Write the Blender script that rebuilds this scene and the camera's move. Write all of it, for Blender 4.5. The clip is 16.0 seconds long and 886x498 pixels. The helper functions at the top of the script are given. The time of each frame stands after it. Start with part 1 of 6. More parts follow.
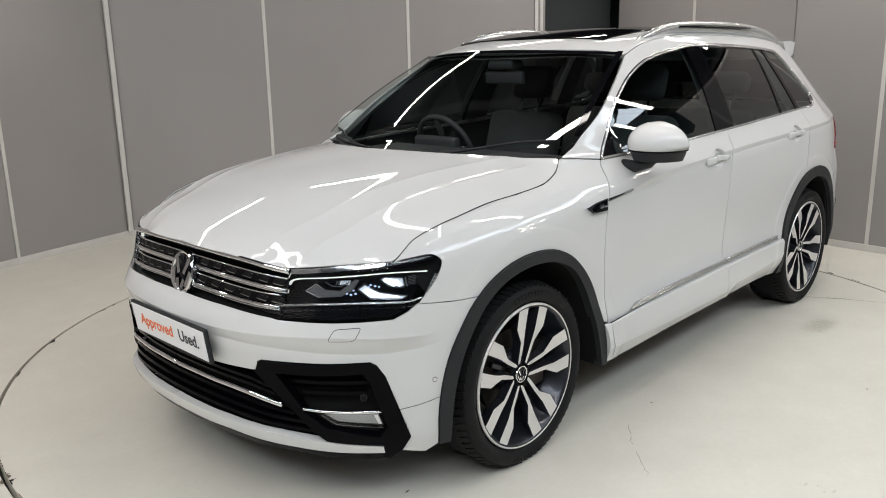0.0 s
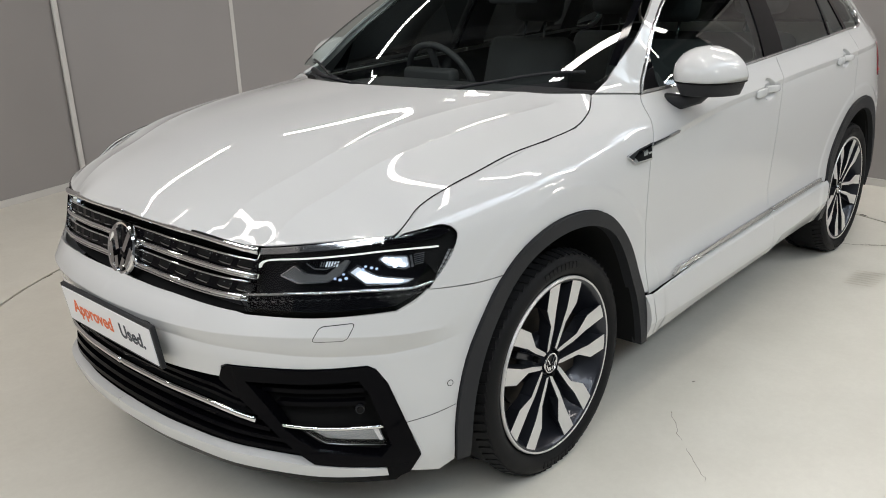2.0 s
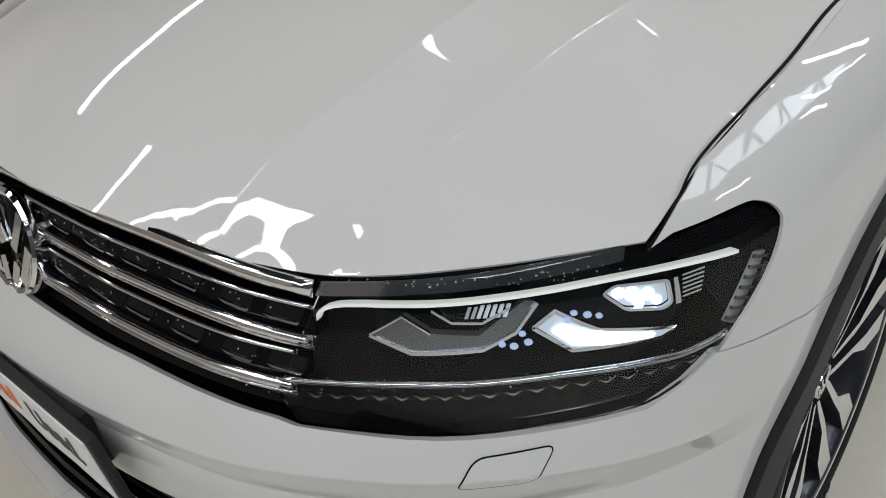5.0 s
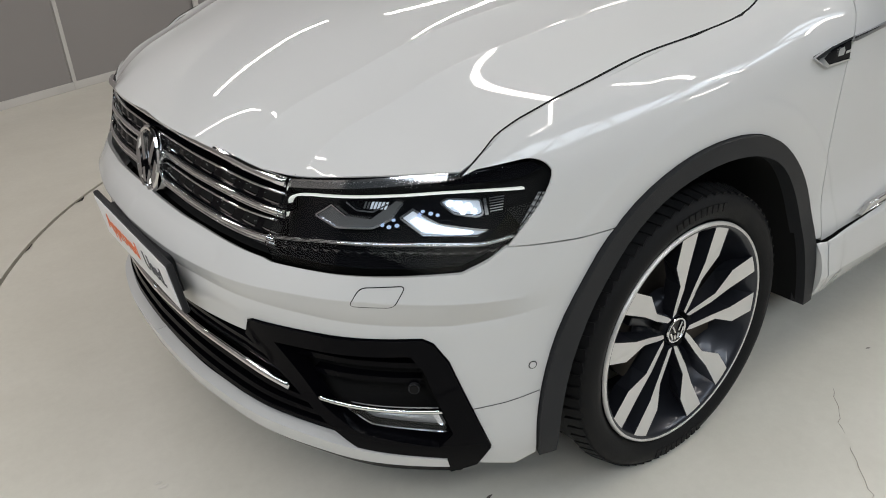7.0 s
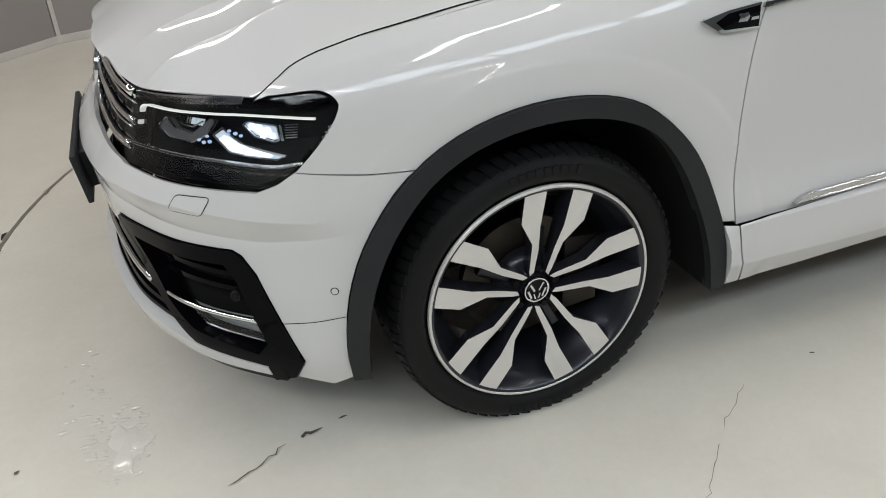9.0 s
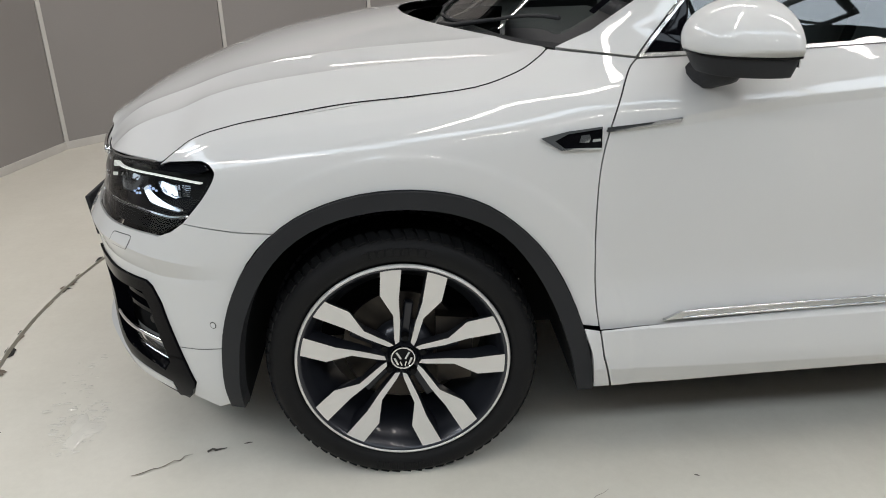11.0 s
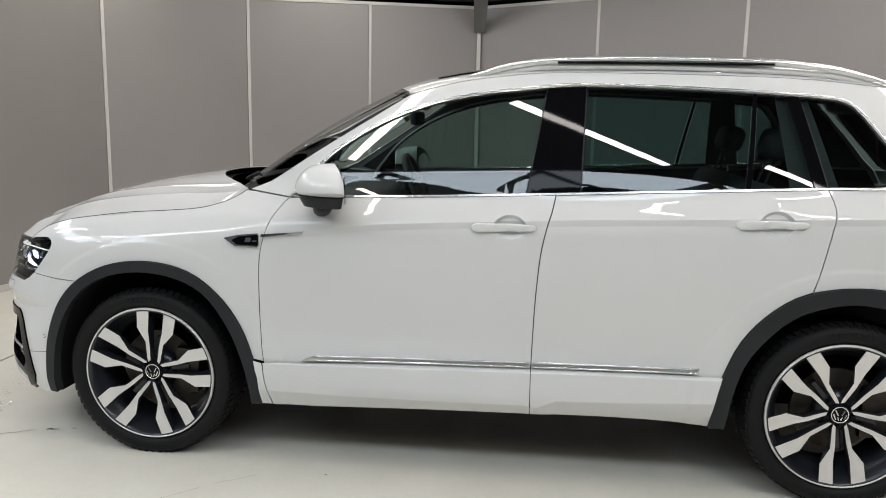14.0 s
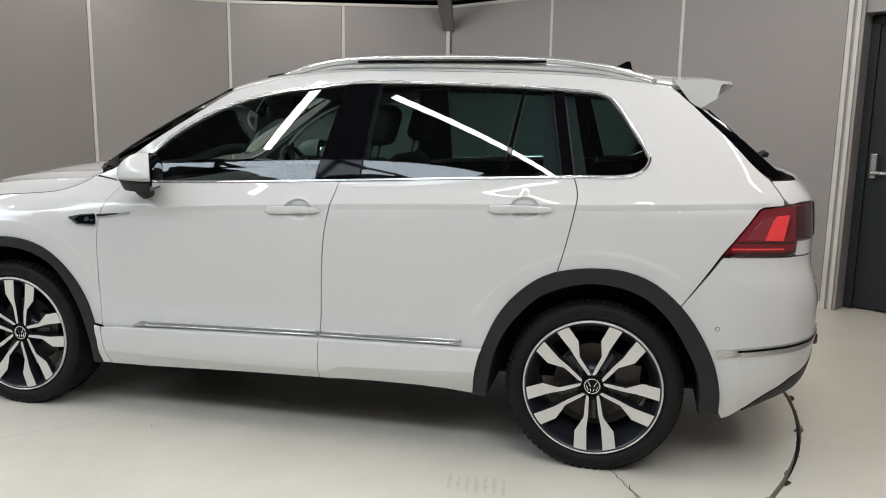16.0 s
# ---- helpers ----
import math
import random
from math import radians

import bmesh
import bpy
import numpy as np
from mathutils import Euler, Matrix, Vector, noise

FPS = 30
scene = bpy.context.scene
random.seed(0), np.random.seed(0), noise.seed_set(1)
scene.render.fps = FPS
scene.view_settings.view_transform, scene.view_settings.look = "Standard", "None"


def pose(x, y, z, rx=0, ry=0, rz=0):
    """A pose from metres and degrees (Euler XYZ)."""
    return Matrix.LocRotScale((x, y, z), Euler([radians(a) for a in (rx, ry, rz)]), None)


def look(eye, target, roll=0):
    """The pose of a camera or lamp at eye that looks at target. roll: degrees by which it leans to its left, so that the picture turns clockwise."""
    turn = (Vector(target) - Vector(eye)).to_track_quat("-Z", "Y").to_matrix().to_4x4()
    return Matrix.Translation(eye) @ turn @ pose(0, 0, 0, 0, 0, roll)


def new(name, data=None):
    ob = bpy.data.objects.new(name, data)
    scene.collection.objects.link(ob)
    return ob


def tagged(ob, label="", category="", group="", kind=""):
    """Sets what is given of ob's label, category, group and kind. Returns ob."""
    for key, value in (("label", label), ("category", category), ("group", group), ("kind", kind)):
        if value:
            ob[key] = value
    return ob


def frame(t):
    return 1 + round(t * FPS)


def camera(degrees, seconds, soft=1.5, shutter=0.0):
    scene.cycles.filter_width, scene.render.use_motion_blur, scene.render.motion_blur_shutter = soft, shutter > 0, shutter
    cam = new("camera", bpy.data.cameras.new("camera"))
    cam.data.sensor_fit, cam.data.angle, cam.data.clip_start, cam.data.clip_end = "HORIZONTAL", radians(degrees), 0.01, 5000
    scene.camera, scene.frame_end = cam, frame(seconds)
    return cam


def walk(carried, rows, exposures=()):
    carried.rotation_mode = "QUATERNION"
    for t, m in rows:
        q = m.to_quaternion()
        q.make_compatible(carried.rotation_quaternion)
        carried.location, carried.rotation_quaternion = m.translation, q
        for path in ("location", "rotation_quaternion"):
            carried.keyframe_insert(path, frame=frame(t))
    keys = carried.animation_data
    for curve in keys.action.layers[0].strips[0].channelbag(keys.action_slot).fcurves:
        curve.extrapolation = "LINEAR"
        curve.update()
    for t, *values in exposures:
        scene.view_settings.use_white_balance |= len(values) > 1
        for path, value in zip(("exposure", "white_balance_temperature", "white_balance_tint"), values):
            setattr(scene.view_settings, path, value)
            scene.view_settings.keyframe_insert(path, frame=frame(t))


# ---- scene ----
from mathutils import geometry

# ---------------------------------------------------------------- camera
cam = camera(58.5, 16.0, soft=1.0)
PATH = [
    (0, (-2.15, -2.585, 1.473), (-0.762, -1.222, 1.011), -1.2),
    (0.5, (-1.962, -2.633, 1.472), (-0.587, -1.255, 1.011), -1.3),
    (1, (-1.829, -2.603, 1.46), (-0.443, -1.243, 0.98), -1.3),
    (1.5, (-1.793, -2.383, 1.431), (-0.396, -1.054, 0.9), -1.5),
    (2, (-1.791, -2.103, 1.422), (-0.399, -0.81, 0.797), -1.9),
    (2.5, (-1.652, -1.884, 1.396), (-0.28, -0.623, 0.67), -2.6),
    (3, (-1.546, -1.633, 1.355), (-0.192, -0.416, 0.527), -3.5),
    (3.5, (-1.444, -1.357, 1.358), (-0.115, -0.188, 0.427), -4.7),
    (4, (-1.25, -1.183, 1.302), (0.048, -0.036, 0.303), -5.0),
    (4.5, (-1.118, -1.084, 1.266), (0.165, 0.065, 0.25), -5.3),
    (4.7, (-1.129, -1.079, 1.263), (0.147, 0.065, 0.233), -5.0),
    (6.8, (-1.399, -1.658, 1.397), (-0.328, -0.256, 0.455), -3.0),
    (7, (-1.321, -1.806, 1.377), (-0.289, -0.359, 0.461), -3.3),
    (7.5, (-1.165, -2.068, 1.37), (-0.242, -0.542, 0.465), -3.8),
    (8, (-1.061, -2.183, 1.352), (-0.251, -0.613, 0.415), -3.4),
    (8.5, (-0.89, -2.22, 1.323), (-0.195, -0.626, 0.336), -2.9),
    (10.8, (-0.041, -2.503, 1.435), (0.072, -0.741, 0.496), -1.8),
    (11, (0.022, -2.644, 1.384), (0.114, -0.801, 0.612), -1.6),
    (11.5, (0.184, -2.881, 1.433), (0.338, -0.978, 0.837), -0.5),
    (12, (0.504, -3.081, 1.425), (0.617, -1.141, 0.954), -0.2),
    (12.5, (0.669, -3.313, 1.425), (0.734, -1.355, 1.02), 0.4),
    (13, (0.855, -3.527, 1.471), (0.827, -1.568, 1.074), 0.9),
    (13.5, (1.19, -3.702, 1.45), (1.058, -1.741, 1.081), 1.0),
    (14, (1.575, -3.812, 1.399), (1.322, -1.856, 1.068), 1.1),
    (14.5, (1.8, -3.919, 1.434), (1.474, -1.976, 1.09), 0.8),
    (15, (1.972, -3.984, 1.39), (1.646, -2.036, 1.073), 1.2),
    (15.5, (2.394, -3.984, 1.399), (2.009, -2.048, 1.075), 1.0),
    (16, (2.798, -3.934, 1.411), (2.338, -2.018, 1.067), 0.9),
]
walk(cam, [(t, look(eye, target, roll)) for t, eye, target, roll in PATH],
     exposures=((0, -.05), (2.5, -.16), (3.5, -.25), (4.2, -.48), (4.7, -.55), (6.8, -.36), (7.5, -.32), (8.5, -.30), (11, -.2), (12.5, -.08), (16, -.06)))

# ---------------------------------------------------------------- light
world = bpy.data.worlds.new("hall_light")
world.use_nodes = True
world.node_tree.nodes["Background"].inputs["Color"].default_value = (.7, .8, .9, 1)
world.node_tree.nodes["Background"].inputs["Strength"].default_value = .05
scene.world = world
scene.view_settings.exposure = 0
LAMP_W, SKY_W = 12.6, 560
WARM, DAY = (1, .937, .88), (.78, .89, 1)


def area_lamp(name, m, w, h, watts, colour):
    d = bpy.data.lights.new(name, "AREA")
    d.shape, d.size, d.size_y, d.energy, d.color = "RECTANGLE", w, h, watts, colour
    ob = new(name, d)
    ob.matrix_world = m
    return ob


# batten tubes under the roof, with fill lamps added among them to brighten the floor: middle and heading in degrees
TUBES_AND_FILLS = [(1.65, 2.25, -16), (-.15, 3.2, -14), (.6, -.1, -27), (1.8, -1.75, -45), (.35, -1.6, 56), (3.6, -.6, -20), (-1.9, .9, -14), (-2.5, .6, -14), (-2.9, -1.2, -14), (-1.6, -2.9, -30), (3.6, -3.2, -30), (3.4, 1.7, -20), (3.9, .7, -20), (3.7, -2.3, -20), (1.0, -4.6, -20), (-3.4, -3.6, -20), (4.6, -3.2, -20), (4.2, -4.2, -20), (-3.2, -.5, -14), (-2.6, -2.4, -14), (-1.7, 2.3, -14), (4.0, -.9, -20)]
for tx, ty, ta in TUBES_AND_FILLS:
    area_lamp("tube_or_fill_light", pose(tx, ty, 2.93, 0, 0, ta), 1.5, .07, LAMP_W, WARM)
# daylight through the high strip of glazing behind the camera
area_lamp("skylight", pose(1, -5.9, 5.6, 0, 0, 0), 17, 1.35, SKY_W, DAY)
# and through the same strip where it turns the corner in front of the car
area_lamp("skylight", pose(-6.3, -.8, 5.6, 0, 0, 90), 9, 1.35, SKY_W * .5, DAY)

# ---------------------------------------------------------------- materials


def material(name, base, rough=.5, metal=0.0, coat=0.0, coat_rough=.03, bump=0.0, bump_scale=200.0, vary=0.0, vary_scale=3.0,
             rough_vary=0.0, emit=None, glow=0.0, spec=.5, trans=0.0, ior=1.45, detail=4.0):
    m = bpy.data.materials.new(name)
    m.use_nodes = True
    nt = m.node_tree
    b = nt.nodes["Principled BSDF"]
    b.inputs["Base Color"].default_value = (*base, 1)
    b.inputs["Roughness"].default_value = rough
    b.inputs["Metallic"].default_value = metal
    b.inputs["Coat Weight"].default_value = coat
    b.inputs["Coat Roughness"].default_value = coat_rough
    b.inputs["Specular IOR Level"].default_value = spec
    b.inputs["Transmission Weight"].default_value = trans
    b.inputs["IOR"].default_value = ior
    if emit:
        b.inputs["Emission Color"].default_value = (*emit, 1)
        b.inputs["Emission Strength"].default_value = glow
    if bump or vary or rough_vary:
        co = nt.nodes.new("ShaderNodeTexCoord")
        if vary or rough_vary:
            big = nt.nodes.new("ShaderNodeTexNoise")
            big.inputs["Scale"].default_value, big.inputs["Detail"].default_value = vary_scale, 6
            nt.links.new(co.outputs["Object"], big.inputs["Vector"])
        if vary:
            ramp = nt.nodes.new("ShaderNodeMapRange")
            ramp.inputs["From Min"].default_value, ramp.inputs["From Max"].default_value = .3, .7
            ramp.inputs["To Min"].default_value, ramp.inputs["To Max"].default_value = 1 - vary, 1 + vary
            nt.links.new(big.outputs["Fac"], ramp.inputs["Value"])
            mul = nt.nodes.new("ShaderNodeVectorMath")
            mul.operation = "SCALE"
            mul.inputs[0].default_value = base
            nt.links.new(ramp.outputs["Result"], mul.inputs["Scale"])
            nt.links.new(mul.outputs["Vector"], b.inputs["Base Color"])
        if rough_vary:
            rr = nt.nodes.new("ShaderNodeMapRange")
            rr.inputs["From Min"].default_value, rr.inputs["From Max"].default_value = .3, .7
            rr.inputs["To Min"].default_value, rr.inputs["To Max"].default_value = max(0, rough - rough_vary), rough + rough_vary
            nt.links.new(big.outputs["Fac"], rr.inputs["Value"])
            nt.links.new(rr.outputs["Result"], b.inputs["Roughness"])
        if bump:
            fine = nt.nodes.new("ShaderNodeTexNoise")
            fine.inputs["Scale"].default_value, fine.inputs["Detail"].default_value = bump_scale, detail
            nt.links.new(co.outputs["Object"], fine.inputs["Vector"])
            bp = nt.nodes.new("ShaderNodeBump")
            bp.inputs["Strength"].default_value, bp.inputs["Distance"].default_value = bump, .002
            nt.links.new(fine.outputs["Fac"], bp.inputs["Height"])
            nt.links.new(bp.outputs["Normal"], b.inputs["Normal"])
    return m


def tinted_glass(name, tint, rough=0.0, ior=1.7):
    """Thin glass: a mirror by Fresnel over a tinted clear pane."""
    m = bpy.data.materials.new(name)
    m.use_nodes = True
    nt = m.node_tree
    nt.nodes.remove(nt.nodes["Principled BSDF"])
    out = nt.nodes["Material Output"]
    clear, gloss = nt.nodes.new("ShaderNodeBsdfTransparent"), nt.nodes.new("ShaderNodeBsdfGlossy")
    mix, fres = nt.nodes.new("ShaderNodeMixShader"), nt.nodes.new("ShaderNodeFresnel")
    clear.inputs["Color"].default_value = (*tint, 1)
    gloss.inputs["Roughness"].default_value = rough
    fres.inputs["IOR"].default_value = ior
    nt.links.new(fres.outputs[0], mix.inputs[0])
    nt.links.new(clear.outputs[0], mix.inputs[1])
    nt.links.new(gloss.outputs[0], mix.inputs[2])
    nt.links.new(mix.outputs[0], out.inputs["Surface"])
    return m


WHITE = material("white_paint", (.63, .63, .62), .45, spec=.12, coat=1.0, coat_rough=.02, bump=.02, bump_scale=900, vary=.008, vary_scale=2)
SHELL = material("dark_liner", (.007, .007, .007), .9, spec=.2, bump=.2, bump_scale=150)
PLASTIC = material("grained_plastic", (.022, .0228, .025), .50, spec=.25, bump=.25, bump_scale=900, vary=.12, vary_scale=6)
GLOSSY = material("gloss_black", (.003, .003, .004), .04, spec=.16, bump=.01, bump_scale=300)
VENT = material("piano_black", (.0025, .0025, .0035), .05, spec=.07, bump=.01, bump_scale=300)
FOG = material("fog_reflector", (.42, .43, .44), .2, metal=.6)
CHROME = material("chrome", (.80, .80, .81), .06, metal=1.0)
SATIN = material("satin_trim", (.60, .60, .59), .26, metal=.85)
BEAD = material("water_bead", (.35, .36, .36), .05, spec=.6, metal=.4)
RAIL = material("silver_rail", (.74, .74, .73), .27, metal=.75)
MARKER = material("pale_marker", (.45, .46, .46), .25, coat=.5)
RUBBER = material("tyre_rubber", (.009, .009, .0095), .62, spec=.22, bump=.3, bump_scale=400, vary=.25, vary_scale=9, rough_vary=.1)
ALLOY = material("dark_alloy", (.030, .032, .040), .30, metal=.5, coat=.3, vary=.1, vary_scale=8)
CUT = material("machined_alloy", (.72, .705, .68), .36, metal=.45, bump=.05, bump_scale=500)
STEEL = material("brake_steel", (.07, .062, .055), .5, metal=1.0, vary=.25, vary_scale=12)
GLASS = tinted_glass("clear_glass", (.43, .54, .515))
SCREEN = tinted_glass("windscreen_glass", (.78, .88, .85))
PRIVACY = tinted_glass("privacy_glass", (.26, .37, .36))
LENS = tinted_glass("lamp_lens", (.95, .96, .97), ior=1.42)
FABRIC = material("dark_upholstery", (.045, .046, .048), .8, bump=.4, bump_scale=350, vary=.2, vary_scale=5)
LINING = material("grey_cabin_lining", (.16, .16, .155), .85, bump=.3, bump_scale=400, vary=.1, vary_scale=5)
DASH = material("soft_dash_plastic", (.04, .04, .042), .55, bump=.3, bump_scale=500)
PLATE = material("plate_white", (.82, .82, .83), .3, bump=.03)
ORANGE = material("plate_orange", (.80, .16, .04), .4)
INK = material("plate_ink", (.02, .025, .04), .4)
RED = material("red_lens", (.17, .003, .010), .08, coat=1.0)
REDLIT = material("red_lens_lit", (.50, .02, .028), .15, coat=1.0, emit=(1, .07, .07), glow=.30)
REDPALE = material("pale_red_lens", (.22, .018, .032), .08, coat=1.0)
DARKRED = material("dark_red_lens", (.035, .002, .004), .08, coat=1.0)
LED = material("daylight_led", (.7, .7, .66), .3, emit=(.95, 1, .92), glow=.65)
BEAM = material("low_beam", (.9, .9, .9), .2, emit=(.70, .85, 1.0), glow=3.0)
LITGREY = material("lit_reflector", (.55, .58, .62), .2, emit=(.75, .88, 1.0), glow=.35)
LAMPGREY = material("grey_reflector", (.20, .205, .21), .25, metal=.6)
BLUELED = material("blue_led_cell", (.4, .5, .7), .2, emit=(.55, .70, 1), glow=.5)
for lit in (LED, BEAM, BLUELED, REDLIT, LITGREY):
    lit.cycles.emission_sampling = "NONE"
REFLECT = material("lamp_reflector", (.75, .76, .8), .12, metal=1.0)
SMOKE = material("smoked_lamp_housing", (.004, .004, .006), .35, spec=.2)
PANEL = material("wall_laminate", (.31, .292, .283), .42, bump=.06, bump_scale=60, vary=.05, vary_scale=.8, rough_vary=.06)
STRIP = material("joint_strip", (.62, .60, .57), .4, vary=.06, vary_scale=4)
CEIL = material("black_soffit", (.012, .012, .013), .8, vary=.2, vary_scale=2)
BEAMS = material("grey_steel_paint", (.17, .17, .17), .6, vary=.1, vary_scale=3)
HALL = material("hall_plaster", (.11, .11, .108), .8, vary=.05, vary_scale=1)
DOORM = material("charcoal_door_paint", (.022, .026, .028), .45, bump=.1, bump_scale=60, vary=.12, vary_scale=2)
GREEN = material("green_sign", (.0, .33, .18), .5)
BRUSH = material("ring_gap_dark", (.015, .014, .013), .8, vary=.3, vary_scale=20)
CRACKM = material("crack_filler", (.10, .09, .075), .8, vary=.3, vary_scale=30)


def floor_material():
    """Worn cream floor paint: broad stains, fine grime, scuffs, and a dull sheen."""
    m = material("cream_floor_paint", (.60, .57, .49), .33)
    nt = m.node_tree
    b = nt.nodes["Principled BSDF"]
    co = nt.nodes.new("ShaderNodeTexCoord")

    def noise_at(scale, detail, rough=.55):
        n = nt.nodes.new("ShaderNodeTexNoise")
        n.inputs["Scale"].default_value, n.inputs["Detail"].default_value, n.inputs["Roughness"].default_value = scale, detail, rough
        nt.links.new(co.outputs["Object"], n.inputs["Vector"])
        return n.outputs["Fac"]

    def ramp(src, a, b_, lo, hi):
        r = nt.nodes.new("ShaderNodeMapRange")
        for k, v in zip(("From Min", "From Max", "To Min", "To Max"), (a, b_, lo, hi)):
            r.inputs[k].default_value = v
        nt.links.new(src, r.inputs["Value"])
        return r.outputs["Result"]

    def blend(fac, a, c):
        x = nt.nodes.new("ShaderNodeMix")
        x.data_type = "RGBA"
        nt.links.new(fac, x.inputs["Factor"])
        for slot, v in ((6, a), (7, c)):
            if isinstance(v, tuple):
                x.inputs[slot].default_value = (*v, 1)
            else:
                nt.links.new(v, x.inputs[slot])
        return x.outputs[2]

    c = blend(ramp(noise_at(.9, 7, .62), .25, .8, 0, 1), (.77, .745, .67), (.735, .71, .63))
    c = blend(ramp(noise_at(4, 7, .65), .15, .9, 0, .60), c, (.56, .53, .455))
    c = blend(ramp(noise_at(38, 6, .7), .2, .95, 0, .22), c, (.40, .37, .31))
    nt.links.new(c, b.inputs["Base Color"])
    nt.links.new(ramp(noise_at(2.2, 6, .6), .2, .8, .285, .37), b.inputs["Roughness"])
    bp = nt.nodes.new("ShaderNodeBump")
    bp.inputs["Strength"].default_value, bp.inputs["Distance"].default_value = .03, .003
    nt.links.new(noise_at(14, 3), bp.inputs["Height"])
    nt.links.new(bp.outputs["Normal"], b.inputs["Normal"])
    return m


FLOOR = floor_material()

CHIP = material("chipped_screed", (.16, .13, .10), .85, vary=.35, vary_scale=25, bump=.3, bump_scale=80)
STAIN = material("tyre_scuff", (.62, .58, .50), .45, vary=.10, vary_scale=40)
WATER = material("water_film", (.74, .715, .645), .04, coat=.3, vary=.05, vary_scale=20)
DARKCHROME = material("dark_chrome", (.42, .42, .43), .14, metal=1.0)

# ---------------------------------------------------------------- body surface of the car
# The car stands along x: front axle at x = 0, tail at x = 3.56, its left flank at negative y.


def pchip(xs, ys):
    """A smooth curve through points that does not overshoot, straight beyond its ends."""
    xs, ys = np.array(xs, float), np.array(ys, float)
    h, d = np.diff(xs), np.diff(ys) / np.diff(xs)
    m = np.zeros(len(xs))
    for i in range(1, len(xs) - 1):
        if d[i - 1] * d[i] > 0:
            w1, w2 = 2 * h[i] + h[i - 1], h[i] + 2 * h[i - 1]
            m[i] = (w1 + w2) / (w1 / d[i - 1] + w2 / d[i])
    m[0], m[-1] = d[0], d[-1]

    def f(x):
        x = np.asarray(x, float)
        i = np.clip(np.searchsorted(xs, x) - 1, 0, len(xs) - 2)
        t = (x - xs[i]) / h[i]
        c = np.clip(t, 0, 1)
        y = (ys[i] * (1 + 2 * c) * (1 - c) ** 2 + m[i] * h[i] * c * (1 - c) ** 2
             + ys[i + 1] * c * c * (3 - 2 * c) - m[i + 1] * h[i] * c * c * (1 - c))
        return y + np.where(t < 0, m[0] * (x - xs[0]), 0) + np.where(t > 1, m[-1] * (x - xs[-1]), 0)
    return f


def chain(points, n=6):
    """A smooth open line through points (Catmull-Rom), n steps a span."""
    p = np.array(points, float)
    p = np.vstack([2 * p[0] - p[1], p, 2 * p[-1] - p[-2]])
    out = []
    for i in range(1, len(p) - 2):
        for k in range(n):
            t = k / n
            out.append(0.5 * (2 * p[i] + (p[i + 1] - p[i - 1]) * t + (2 * p[i - 1] - 5 * p[i] + 4 * p[i + 1] - p[i + 2]) * t * t
                              + (3 * p[i] - p[i - 1] - 3 * p[i + 1] + p[i + 2]) * t ** 3))
    out.append(p[-2])
    return [tuple(q) for q in out]


# plan of the widest line, from the nose round the left flank to the tail
PLAN = np.array(chain([(-.927, 0), (-.922, .13), (-.909, .27), (-.868, .46), (-.80, .605), (-.735, .70), (-.64, .785),
                       (-.54, .85), (-.44, .890), (-.30, .912), (0, .918), (.5, .918), (1.5, .92), (2.5, .918),
                       (2.9, .908), (3.138, .880), (3.3, .84), (3.43, .77), (3.52, .64), (3.575, .37), (3.59, 0)], 24))
PLAN_S = np.concatenate([[0], np.cumsum(np.linalg.norm(np.diff(PLAN, axis=0), axis=1))])
PLAN_U = PLAN_S - np.interp(-.3, PLAN[:240, 0], PLAN_S[:240]) - .3      # equals x along the flank
NOSE, TAIL = float(PLAN_U[0]), float(PLAN_U[-1])
PLAN_N = np.gradient(PLAN, PLAN_U, axis=0)
PLAN_N = np.stack([-PLAN_N[:, 1], PLAN_N[:, 0]], 1)
PLAN_N /= np.linalg.norm(PLAN_N, axis=1)[:, None]

# how far the body stands back from that line, by height, at stations along it
SECTIONS = []


def section(u, *zd):
    SECTIONS.append((u, pchip([p[0] for p in zd], [p[1] for p in zd])))


section(NOSE, (.18, .07), (.24, .02), (.32, .0), (.42, .02), (.52, .012), (.58, .004), (.635, .0), (.66, .010), (.69, .045), (.76, .078), (.84, .092), (.90, .125))
section(-1.1, (.18, .07), (.24, .02), (.32, .0), (.42, .02), (.52, .012), (.58, .004), (.635, .0), (.66, .008), (.69, .035), (.76, .062), (.84, .083), (.90, .125))
section(-.85, (.18, .05), (.24, .02), (.32, .003), (.45, .012), (.55, .014), (.60, .006), (.64, .0), (.665, .006), (.70, .022), (.85, .06), (.92, .11))
section(-.6, (.2, .03), (.3, .01), (.45, .006), (.55, .010), (.60, .006), (.645, .0), (.69, .006), (.75, .014), (.852, .037), (.90, .07), (.95, .12))
section(-.3, (.2, .02), (.3, .0), (.6, .0), (.8, .006), (.86, .018), (.90, .040), (.935, .070), (.962, .099), (1.0, .165))
section(0, (.2, .0), (.5, .0), (.8, .0), (.88, .008), (.93, .032), (.97, .072), (.998, .110), (1.05, .22))
section(.36, (.2, .0), (.5, .01), (.8, .01), (.92, .02), (.99, .055), (1.05, .118), (1.085, .163), (1.2, .26))
section(.55, (.2, .015), (.3, .005), (.44, .0), (.55, .018), (.75, .012), (.93, .008), (.985, .02), (1.05, .09), (1.1, .13), (1.3, .24))
section(1.03, (.24, .025), (.36, .0), (.45, .003), (.55, .02), (.75, .012), (.95, .003), (.99, .010), (1.09, .062), (1.15, .09), (1.30, .165), (1.49, .283), (1.56, .36))
section(1.7, (.24, .025), (.36, .0), (.45, .003), (.55, .02), (.75, .012), (.97, .003), (1.01, .010), (1.12, .066), (1.3, .155), (1.52, .285), (1.59, .37))
